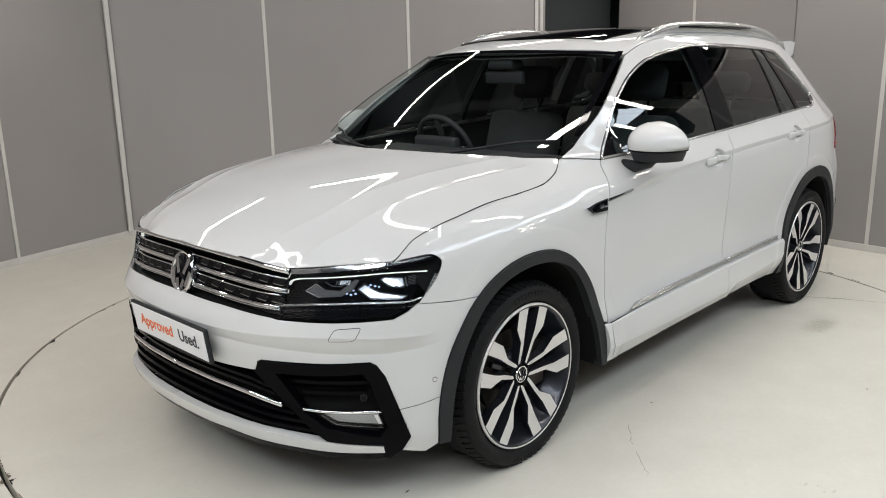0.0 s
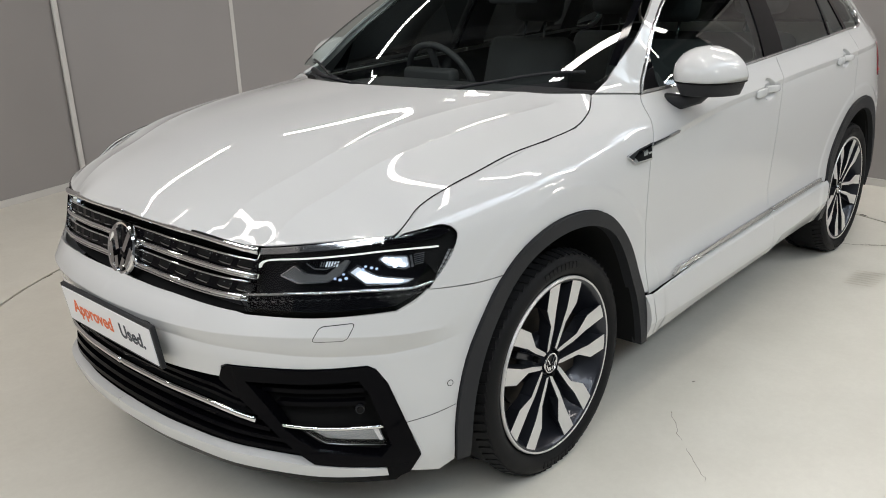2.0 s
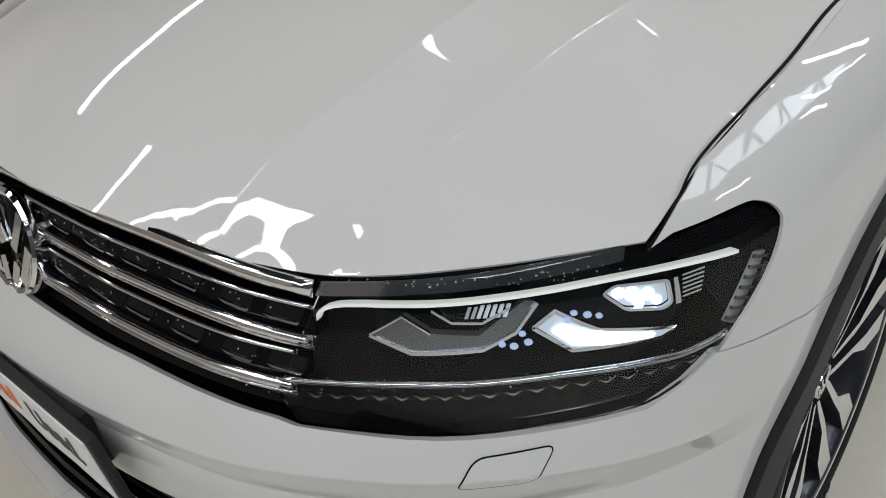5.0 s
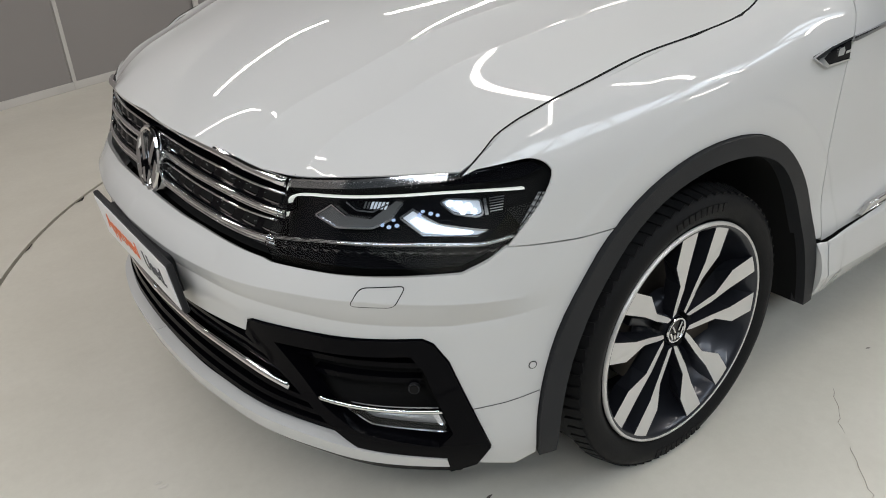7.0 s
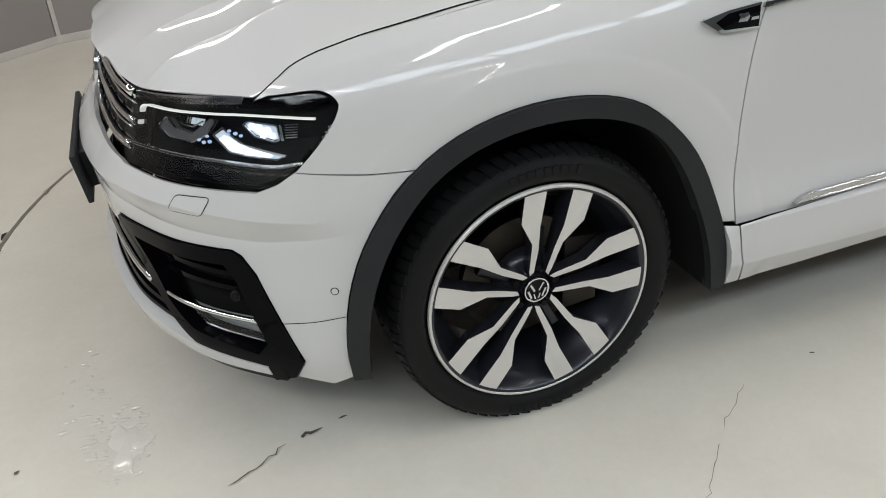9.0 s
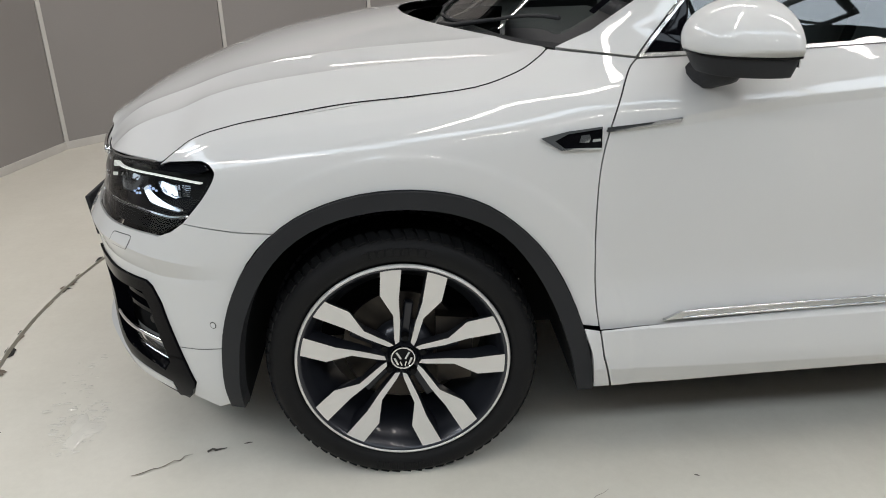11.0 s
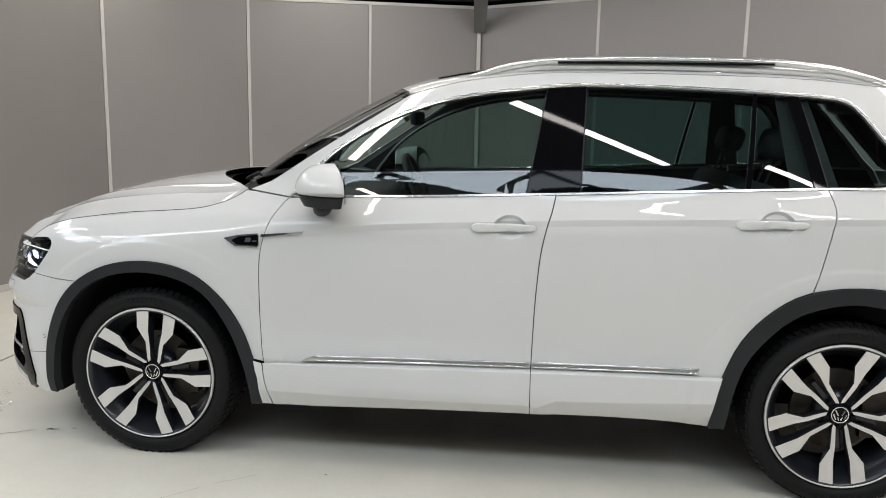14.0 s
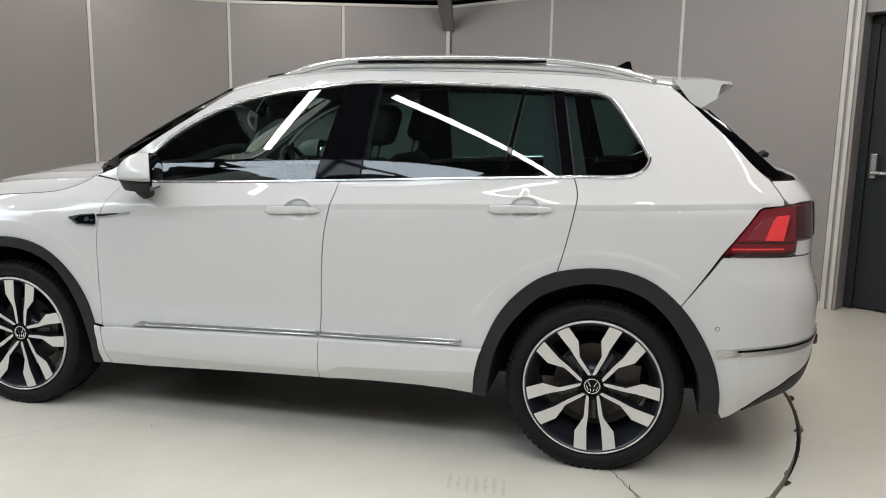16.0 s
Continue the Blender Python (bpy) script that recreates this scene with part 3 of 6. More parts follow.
# ---------------------------------------------------------------- studio: floor, turntable, walls, ceiling
CX, CY, CR = 1.10, .15, 2.51       # middle and radius of the turntable


def plane_floor():
    bm = bmesh.new()
    n = 128
    ring = [bm.verts.new((CX + (CR + .018) * math.cos(k / n * 2 * math.pi), CY + (CR + .018) * math.sin(k / n * 2 * math.pi), 0)) for k in range(n)]
    low = [bm.verts.new((v.co.x, v.co.y, -.06)) for v in ring]
    far = [bm.verts.new((CX + 14 * math.cos(k / n * 2 * math.pi), CY + 14 * math.sin(k / n * 2 * math.pi), 0)) for k in range(n)]
    for k in range(n):
        j = (k + 1) % n
        bm.faces.new((ring[k], far[k], far[j], ring[j]))
        bm.faces.new((low[k], ring[k], ring[j], low[j]))
    link("floor", bm, FLOOR, smooth=False)["kind"] = "structure"
    bm = bmesh.new()
    top = [bm.verts.new((CX + CR * math.cos(k / n * 2 * math.pi), CY + CR * math.sin(k / n * 2 * math.pi), .001)) for k in range(n)]
    low = [bm.verts.new((v.co.x, v.co.y, -.06)) for v in top]
    bm.faces.new(top)
    for k in range(n):
        bm.faces.new((low[k], low[(k + 1) % n], top[(k + 1) % n], top[k]))
    ob = link("turntable", bm, FLOOR, smooth=False)
    tagged(ob, "cream painted round turntable set flush in the floor", "turntable", kind="structure")
    bm = bmesh.new()
    a = [bm.verts.new((CX + (CR - .05) * math.cos(k / n * 2 * math.pi), CY + (CR - .05) * math.sin(k / n * 2 * math.pi), -.045)) for k in range(n)]
    b = [bm.verts.new((CX + (CR + .06) * math.cos(k / n * 2 * math.pi), CY + (CR + .06) * math.sin(k / n * 2 * math.pi), -.045)) for k in range(n)]
    for k in range(n):
        j = (k + 1) % n
        bm.faces.new((a[k], b[k], b[j], a[j]))
    link("turntable_pit", bm, BRUSH, smooth=False)["kind"] = "structure"


plane_floor()

WALL_H = 2.47


def wall(name, p, q, seams, height=WALL_H, strip_at_start=False):
    """A panelled wall from p to q (its inner face), with joint strips at the given distances from p."""
    p, q = Vector((*p, 0)), Vector((*q, 0))
    d = (q - p).normalized()
    n = Vector((-d.y, d.x, 0))
    if n.dot(Vector((CX, CY, 0)) - p) < 0:
        n = -n
    length = (q - p).length
    m = Matrix((( d.x, n.x, 0, p.x), (d.y, n.y, 0, p.y), (0, 0, 1, 0), (0, 0, 0, 1)))
    bm = bmesh.new()
    box(bm, (0, -.14, 0), (length, -.02, height), m=m)
    base = tagged(link(name, bm, BEAMS, smooth=False), "grey laminate panelled studio wall with pale joint strips", "wall", kind="structure")
    cuts = [0, *seams, length]
    for a, b in zip(cuts, cuts[1:]):
        bm = bmesh.new()
        box(bm, (a + .006, -.02, .05), (b - .006, 0, height - .01), bevel=.002, m=m)
        part("panel", bm, PANEL, base, smooth=False)
    for s in ([.012] if strip_at_start else []) + list(seams):
        bm = bmesh.new()
        box(bm, (s - .014, -.018, .05), (s + .014, .006, height - .01), bevel=.002, m=m)
        part("joint_strip", bm, STRIP, base, smooth=False)
    bm = bmesh.new()
    box(bm, (.0, -.018, 0), (length, .010, .052), bevel=.003, m=m)
    part("skirting", bm, STRIP, base, smooth=False)
    bm = bmesh.new()
    box(bm, (.0, -.018, height - .02), (length, .008, height + .01), bevel=.003, m=m)
    part("top_trim", bm, STRIP, base, smooth=False)
    return base, m


KB = (.85, 4.30)                            # the corner
DOOR_AT = Vector((4.2, 2.34, 0))
NORTH = (DOOR_AT - Vector((*KB, 0))).normalized()
KA = tuple((DOOR_AT + NORTH * .90)[:2])
WEST = [KB, (-.20, 3.97), (-1.30, 3.62), (-2.25, 2.72), (-2.60, 1.50), (-3.30, .20), (-4.1, -.85)]
EAST = [KA, (4.34, -.10), (4.13, -2.25)]
for k, (p, q) in enumerate(zip(WEST, WEST[1:])):
    wall("wall_west_%d" % (k + 1), q, p, [], strip_at_start=True)
wall("wall_north", KB, (DOOR_AT.x, DOOR_AT.y), [1.31, 2.62])
wall("wall_east_1", KA, EAST[1], [1.02])
wall("wall_east_2", EAST[1], EAST[2], [.69, 1.85])


def fire_door():
    """A charcoal steel door in a dark frame at the end of the wall, with a panic bar and a small green sign."""
    n = Vector((NORTH.y, -NORTH.x, 0))
    m = Matrix(((NORTH.x, n.x, 0, DOOR_AT.x), (NORTH.y, n.y, 0, DOOR_AT.y), (0, 0, 1, 0), (0, 0, 0, 1)))
    d = empty("door_1", "charcoal steel fire door with a panic bar", "door", kind="structure")
    for lo, hi, mat, nm in (((.0, -.03, 0), (.035, .012, WALL_H), STRIP, "jamb_strip"), ((.055, -.03, 0), (.085, .012, WALL_H), STRIP, "jamb_strip"),
                            ((.035, -.03, 0), (.055, .002, WALL_H), PANEL, "jamb_gap"), ((.085, -.24, 0), (.11, .004, WALL_H), PANEL, "reveal"),
                            ((.11, -.24, 0), (.17, -.16, 2.12), DOORM, "door_frame"), ((.17, -.23, .012), (.90, -.185, 2.06), DOORM, "door_leaf"),
                            ((.11, -.24, 2.06), (.90, -.16, 2.12), DOORM, "door_frame"), ((.085, -.24, 2.13), (.90, -.02, WALL_H), PANEL, "lintel")):
        bm = bmesh.new()
        box(bm, lo, hi, bevel=.003, m=m)
        part(nm, bm, mat, d, smooth=False)
    bm = bmesh.new()
    box(bm, (.20, -.185, .98), (.25, -.12, 1.16), bevel=.012, m=m)
    tube(bm, [m @ Vector((.22, -.115, 1.02)), m @ Vector((.86, -.115, 1.02))], .014, 10)
    part("panic_bar", bm, SATIN, d, "silver panic bar", smooth=False)
    bm = bmesh.new()
    box(bm, (.40, -.184, 1.10), (.62, -.181, 1.17), m=m)
    part("green_sign", bm, GREEN, d, "small plain green sign", smooth=False)


fire_door()


def corner_beam():
    """The foot of a grey steel roof beam that comes down into the corner."""
    a = Vector((KB[0], KB[1], 0))
    inward = (Vector((CX + .2, CY, 0)) - a).normalized()
    side = Vector((-inward.y, inward.x, 0))
    bm = bmesh.new()
    rows = []
    for t, z, w, h in ((.06, 2.22, .055, .10), (.55, 2.54, .07, .14), (1.7, 3.25, .085, .16), (3.2, 4.1, .09, .18)):
        c = a + inward * t + Vector((0, 0, z))
        rows.append([bm.verts.new(c + side * sx * w + Vector((0, 0, sz * h))) for sx, sz in ((-1, 0), (1, 0), (1, 1), (-1, 1))])
    for p, q in zip(rows, rows[1:]):
        for i in range(4):
            bm.faces.new((p[i], p[(i + 1) % 4], q[(i + 1) % 4], q[i]))
    bm.faces.new(rows[0][::-1])
    bm.faces.new(rows[-1])
    bmesh.ops.recalc_face_normals(bm, faces=bm.faces)
    tagged(link("roof_beam", bm, BEAMS, smooth=False), "grey painted steel roof beam in the corner", "beam", kind="structure")


corner_beam()
bm = bmesh.new()
box(bm, (KB[0] - .02, KB[1] - .045, .05), (KB[0] + .02, KB[1] - .015, WALL_H - .01), bevel=.006)
tagged(link("corner_strip", bm, STRIP, smooth=False), "pale strip in the corner of the studio", "trim", kind="structure")


def ribbon_on_floor(bm, pts, width, z=.004, rnd=.25):
    p = [Vector((*q, z)) for q in pts]
    rows = []
    for i, q in enumerate(p):
        t = (p[min(i + 1, len(p) - 1)] - p[max(i - 1, 0)]).normalized()
        n = Vector((-t.y, t.x, 0))
        w = width * (1 + random.uniform(-rnd, rnd)) * (.3 if i in (0, len(p) - 1) else 1) / 2
        rows.append((bm.verts.new(q + n * w), bm.verts.new(q - n * w)))
    for a, b in zip(rows, rows[1:]):
        bm.faces.new((a[0], a[1], b[1], b[0]))


def jagged(a, b, n, amount):
    return [(a[0] + (b[0] - a[0]) * k / n + random.uniform(-amount, amount), a[1] + (b[1] - a[1]) * k / n + random.uniform(-amount, amount)) for k in range(n + 1)]


random.seed(4)
for name, a, b, n, w, mat, lab in (("floor_crack", (.52, -1.01), (.36, -1.13), 9, .0012, CHIP, "hairline crack in the floor paint"), ("floor_crack", (.33, -1.16), (.20, -1.29), 9, .0014, CHIP, "hairline crack in the floor paint"),
                                   ("floor_crack", (2.76, -.86), (2.90, -1.13), 10, .004, CHIP, "hairline crack in the floor paint"), ("floor_crack", (2.84, -.99), (2.96, -1.30), 10, .004, CHIP, "hairline crack in the floor paint"),
                                   ("floor_crack", (-.52, -.742), (-.575, -.752), 5, .009, CRACKM, "dark chipped crack in the floor paint"), ("floor_crack", (-.447, -.722), (-.470, -.727), 3, .006, CRACKM, "dark chip in the floor paint"),
                                   ("floor_crack", (-.61, -.765), (-.76, -.85), 9, .0035, CHIP, "hairline crack in the floor paint"), ("floor_crack", (.70, -2.3), (1.15, -2.05), 12, .003, STAIN, "faint crack in the floor paint"),
                                   ("floor_chip", (.757, -.978), (.768, -.984), 2, .007, CRACKM, "small dark chip on the floor"), ("floor_chip", (.25, -1.9), (.265, -1.9), 2, .008, CRACKM, "small dark chip on the floor"),
                                   ("floor_chip", (-1.21, -.60), (-1.22, -.61), 2, .008, CRACKM, "small dark chip on the floor"), ("floor_chip", (1.52, -1.62), (1.53, -1.625), 2, .009, CRACKM, "small dark chip on the floor")):
    bm = bmesh.new()
    ribbon_on_floor(bm, jagged(a, b, n, .006 if n > 4 else .001), w)
    tagged(link(name, bm, mat, smooth=False), lab, "floor mark", group="marks on the floor")
bm = bmesh.new()
for k in range(7):
    x = 2.16 + .035 * k
    ribbon_on_floor(bm, [(x + .005 * j, -1.08 - .035 * j) for j in range(5)], .014)
tagged(link("tyre_scuff", bm, STAIN, smooth=False), "pale brown tyre scuff on the floor", "floor mark", kind="stuff")
# chipped edge along the turntable
bm = bmesh.new()
for k in range(150):
    a0 = random.uniform(0, 2 * math.pi)
    inner_side = random.random() < .72
    n = random.randint(3, 7)
    span_a = random.uniform(.006, .04)
    deep = random.choice((.004, .006, .010, .018, .028)) * random.uniform(.6, 1.2)
    base_r = CR - .001 if inner_side else CR + .019
    outer = [(base_r, a0 + span_a * j / n) for j in range(n + 1)]
    jag = [(base_r + (-1 if inner_side else 1) * deep * random.uniform(.25, 1), a0 + span_a * (j + random.uniform(-.2, .2)) / n) for j in range(1, n)]
    vs = [bm.verts.new((CX + r_ * math.cos(t_), CY + r_ * math.sin(t_), .0035)) for r_, t_ in outer + jag[::-1]]
    f = bm.faces.new(vs)
    f.material_index = 1 if random.random() < .55 else 0
    if f.normal.z < 0:
        f.normal_flip()
bm.normal_update()
for f in bm.faces:
    if f.normal.z < 0:
        f.normal_flip()
tagged(link("turntable_edge_chips", bm, [CHIP, BRUSH], smooth=False), "chipped floor paint along the turntable gap", "floor mark", kind="stuff")
# water that dripped off the car
bm = bmesh.new()
for k in range(150):
    a0, far = random.uniform(0, 2 * math.pi), random.uniform(.2, 1) ** .6
    x, y = -.985 + .085 * far * math.cos(a0), -.60 + .15 * far * math.sin(a0)
    if k > 110:
        x, y = random.gauss(-1.07, .035), random.gauss(-.32, .08)
    if k > 144:
        x, y = random.gauss(.55, .03), random.gauss(-1.75, .03)
    r = random.uniform(.0015, .0075)
    n = 8
    st = random.uniform(1, 2.6)
    vs = [bm.verts.new((x + r * math.cos(j / n * 6.2832) * st * random.uniform(.7, 1.2), y + r * math.sin(j / n * 6.2832) * random.uniform(.7, 1.2), .0025)) for j in range(n)]
    mid = [bm.verts.new((x + (v.co.x - x) * .55, y + (v.co.y - y) * .55, .0025 + .22 * r)) for v in vs]
    top = bm.verts.new((x, y, .0025 + .28 * r))
    for j in range(n):
        bm.faces.new((vs[j], vs[(j + 1) % n], mid[(j + 1) % n], mid[j]))
        bm.faces.new((mid[j], mid[(j + 1) % n], top))
# one shallow film with a ragged rim between the drops
rim = []
for j in range(48):
    a0 = j / 48 * 6.2832
    k = 1 + .28 * math.sin(3 * a0 + 1) + .16 * math.sin(7 * a0) + random.uniform(-.10, .10)
    rim.append((-.965 + .045 * k * math.cos(a0), -.615 + .075 * k * math.sin(a0)))
low = [bm.verts.new((x, y, .0022)) for x, y in rim]
high = [bm.verts.new((-.965 + (x + .965) * .88, -.615 + (y + .615) * .88, .0036)) for x, y in rim]
for j in range(48):
    bm.faces.new((low[j], low[(j + 1) % 48], high[(j + 1) % 48], high[j]))
bm.faces.new(high)
tagged(link("water_drops", bm, WATER), "small puddles of dripped water on the floor", "water", kind="stuff")


def simple(name, label, category, mat, lo, hi, m=None, bevel=0.0):
    bm = bmesh.new()
    box(bm, lo, hi, bevel=bevel, m=m)
    return tagged(link(name, bm, mat, smooth=False), label, category, kind="structure")


# the hall round the studio
simple("wall_hall_south", "dark grey hall wall", "wall", HALL, (-13, -9.4, 0), (14, -9.2, 6.4))
simple("wall_hall_west", "dark grey hall wall", "wall", HALL, (-9.2, -9.2, 0), (-9.0, 12, 6.4))
simple("wall_hall_east", "dark grey hall wall", "wall", HALL, (11.0, -9.2, 0), (11.2, 12, 6.4))
simple("wall_hall_north", "dark hall wall behind the studio", "wall", CEIL, (-9.2, 11.8, 0), (11.2, 12, 6.4))
simple("ceiling", "grey hall roof lining", "ceiling", HALL, (-9.2, -9.4, 6.4), (11.2, 12, 6.6))
# black soffit behind the studio walls
for name, p, q in [("soffit_west", p, q) for p, q in zip(WEST, WEST[1:])] + [("soffit_north", KB, KA)] + [("soffit_east", p, q) for p, q in zip(EAST, EAST[1:])]:
    p, q = Vector((*p, 0)), Vector((*q, 0))
    d = (q - p).normalized()
    n = Vector((-d.y, d.x, 0))
    if n.dot(Vector((CX, CY, 0)) - p) > 0:
        n = -n
    bm = bmesh.new()
    vs = [bm.verts.new(c + Vector((0, 0, h))) for h in (2.52, 2.60) for c in (p - d * .6, q + d * .6, q + d * 3.5 + n * 6, p - d * 3.5 + n * 6)]
    for f in ((3, 2, 1, 0), (4, 5, 6, 7), (0, 1, 5, 4), (1, 2, 6, 5), (2, 3, 7, 6), (3, 0, 4, 7)):
        bm.faces.new([vs[i] for i in f])
    tagged(link(name, bm, CEIL, smooth=False), "black soffit over the studio walls", "ceiling", kind="structure")

# steel truss under the strip of roof glazing
for k in range(7):
    bm = bmesh.new()
    x0 = -6.5 + 2.2 * k
    tube(bm, [(x0, -6.9, 5.35), (x0 + 1.1, -5.0, 5.35)], .07, 6)
    tube(bm, [(x0 + 1.1, -5.0, 5.35), (x0 + 2.2, -6.9, 5.35)], .07, 6)
    tagged(link("roof_truss", bm, BEAMS, smooth=False), "grey steel roof truss under the glazing", "truss", group="roof trusses", kind="structure")

# ---------------------------------------------------------------- car body
car = empty("car", "white compact five-door sport utility car parked on the turntable", "car")

ARCH_F = chain([(-.452, .235), (-.456, .33), (-.44, .45), (-.40, .565), (-.33, .675), (-.235, .752), (-.12, .797), (0, .812), (.12, .80), (.22, .762), (.31, .69), (.38, .60), (.435, .485), (.472, .365), (.484, .255)], 3)
ARCH_FI = chain([(-.412, .235), (-.410, .33), (-.388, .46), (-.338, .58), (-.262, .678), (-.165, .738), (-.05, .765), (.06, .765), (.16, .742), (.25, .692), (.325, .60), (.385, .482), (.425, .36), (.444, .255)], 3)
ARCH_R = chain([(2.205, .275), (2.22, .392), (2.246, .489), (2.3, .611), (2.376, .708), (2.473, .782), (2.58, .816), (2.687, .827), (2.792, .819), (2.898, .778), (2.995, .697), (3.073, .594), (3.132, .478), (3.16, .37), (3.167, .275)], 3)
ARCH_RI = chain([(2.262, .275), (2.278, .398), (2.314, .519), (2.379, .617), (2.465, .703), (2.561, .748), (2.668, .769), (2.774, .758), (2.87, .721), (2.958, .64), (3.026, .535), (3.075, .428), (3.092, .275)], 3)


def span(line, x0, x1):
    return [p for p in line if min(x0, x1) - 1e-6 <= p[0] <= max(x0, x1) + 1e-6]


for outer, inner, lab in ((ARCH_F, ARCH_FI, "front"), (ARCH_R, ARCH_RI, "rear")):
    pair("wheel_arch_trim", car, PLASTIC, outer + inner[::-1], flank, step=.02, depth=.035, gap=.0005, out=.012, label="dark grey grained plastic wheel arch trim")

# shut lines that panels share
DOOR_F = chain([(.575, 1.073), (.553, 1.05), (.518, .985), (.490, .90), (.477, .80), (.477, .633), (.484, .50), (.494, .43)], 4)
DOOR_FL = [(.494, .43), (.505, .36), (.524, .29), (.533, .256)]
SPLIT = chain([(1.612, 1.118), (1.600, 1.06), (1.583, 1.0), (1.563, .894), (1.551, .737), (1.546, .60), (1.543, .47)], 4)
DOOR_R = chain([(2.573, 1.165), (2.588, 1.12), (2.59, 1.077), (2.572, .98), (2.548, .875), (2.528, .805)], 4)
BELT_F = [(.575, 1.073), (.80, 1.082), (1.2, 1.098), (1.612, 1.118)]
BELT_R = [(1.612, 1.118), (2.0, 1.138), (2.573, 1.165)]

front_arch_back = [p for p in ARCH_F if p[0] > -.28 and not (p[0] > 0 and p[1] < .445)]
shut = [(-.590, .861), (-.547, .893), (-.499, .922), (-.386, .951), (-.25, .971), (-.10, .990), (.05, 1.002), (.20, 1.018), (.30, 1.046), (.352, 1.073), (.377, 1.092)]
fender = front_arch_back + [(.452, .437)] + DOOR_F[::-1] + [(.46, 1.085)] + [(u, z) for u, z in shut[::-1]] + chain([(-.56, .8695), (-.475, .8785), (-.445, .8765), (-.425, .865), (-.421, .846), (-.452, .798), (-.516, .732)], 3) + [(-.40, .722), (-.285, .716)]
pair("front_wing", car, WHITE, fender, flank, step=.02, gap=.0014, depth=.004, label="glossy white front wing")


def bonnet_gap_shade(s):
    """A dark strip added for the shade down in the gap between bonnet and wing."""
    bm = bmesh.new()
    rows = []
    for u, z in chain(shut, 4):
        p = flank(u, z)
        h = min(p[2], float(bonnet_top(p[0], p[1] + .003)[2])) - .003
        top = float(bonnet_top(p[0], p[1] + .004)[2]) - .0008
        rows.append([bm.verts.new((p[0], (p[1] + o) * (1 if s > 0 else -FAR_SIDE), k)) for o, k in ((-.002, h), (.0022, h), (.0026, max(h, top)))])
    for a, b in zip(rows, rows[1:]):
        for i in (0, 1):
            bm.faces.new((a[i], a[i + 1], b[i + 1], b[i]))
    part("bonnet_gap_shade", bm, SHELL, car)


for s in (1, -1):
    bonnet_gap_shade(s)
# thin dark band along the wing's edge, colour for the shaded shut line
pair("wing_edge_shade", car, SHELL, ribbon(chain([(u, z + .0008) for u, z in shut], 4), .0024), flank, step=.02, gap=0, depth=0, out=.0003)

lip_line = [(-1.5, .320), (-1.25, .317), (-1.0, .306), (-.83, .288), (-.645, .260)]
lip_low = [(-.64, .232), (-.80, .246), (-1.012, .262), (-1.2, .275)]
bumper = ([(NOSE, .70), (-1.25, .699), (-1.012, .69), (-.984, .686), (-.70, .688), (-.60, .690), (-.555, .708), (-.517, .733), (-.40, .722), (-.285, .716)]
          + [p for p in ARCH_F[::-1] if p[0] < -.285] + [(-.50, .212), (-.585, .232), (-.556, .285), (-.633, .50), (-.66, .54), (-.68, .551), (-1.05, .547), (-1.066, .54), (-1.08, .506), (-1.228, .50), (NOSE, .50)])
skin("front_bumper", car, WHITE, bumper, flank, side="both", label="glossy white front bumper")
skin("bumper_lip", car, WHITE, [(NOSE, .321)] + lip_line + lip_low + [(NOSE, .28)], flank, side="both", out=.008, depth=.03, step=.014, label="white lower bumper lip")
skin("intake_backing", car, SHELL, [(NOSE, .55), (-1.0, .56), (-.60, .56), (-.55, .25), (NOSE, .26)], flank, side="both", out=-.055, depth=0, step=.05)
vent = [(-1.08, .503), (-1.062, .54), (-1.05, .546), (-.68, .550), (-.66, .539), (-.633, .499), (-.556, .285), (-.585, .234), (-.64, .214), (-.655, .236), (-.645, .262), (-.83, .290)]
pair("vent_frame", car, VENT, vent, flank, holes=[[(-1.0, .508), (-.705, .516), (-.68, .48), (-.632, .33), (-.66, .296), (-.82, .332), (-.90, .385)]], step=.02, depth=.04, out=.006, gap=0, label="gloss black bumper vent frame")
skin("grille_backing", car, SHELL, [(NOSE, .885), (-.93, .86), (-.99, .67), (NOSE, .68)], flank, side="both", out=-.05, depth=0, step=.05)
lamp = [(-.946, .841), (-.64, .867), (-.588, .867)] + chain([(-.56, .8685), (-.475, .8775), (-.447, .8755), (-.428, .864), (-.424, .846), (-.455, .798), (-.517, .733), (-.555, .708), (-.60, .692), (-.65, .689)], 3) + [(-.984, .687), (-1.012, .714)]
heads = pair("headlamp", car, LENS, lamp, flank, step=.02, depth=.004, gap=.003, label="clear glazed LED headlamp, switched on")
for ob, s in zip(heads, ("left", "right")):
    skin("housing", ob, SMOKE, lamp, flank, step=.03, depth=0, gap=0, out=-.07, side=s, label="dark lamp housing")

# doors
arch_door = [p for p in ARCH_R if p[0] < 2.53]
door_f = DOOR_F + [(.496, .42), (1.0, .442), (1.543, .458)] + SPLIT[::-1] + BELT_F[::-1][1:-1]
door_r = SPLIT + [(1.545, .458), (2.0, .466), (2.238, .468)] + [p for p in arch_door if p[1] > .49] + DOOR_R[::-1] + BELT_R[::-1][1:-1]
fronts = pair("front_door", car, WHITE, door_f, flank, step=.025, label="glossy white front door")
rears = pair("rear_door", car, WHITE, door_r, flank, step=.025, label="glossy white rear door")
low_f = DOOR_FL + [(.70, .256), (.869, .262), (1.2, .276), (1.545, .286), (1.543, .467), (1.0, .452)]
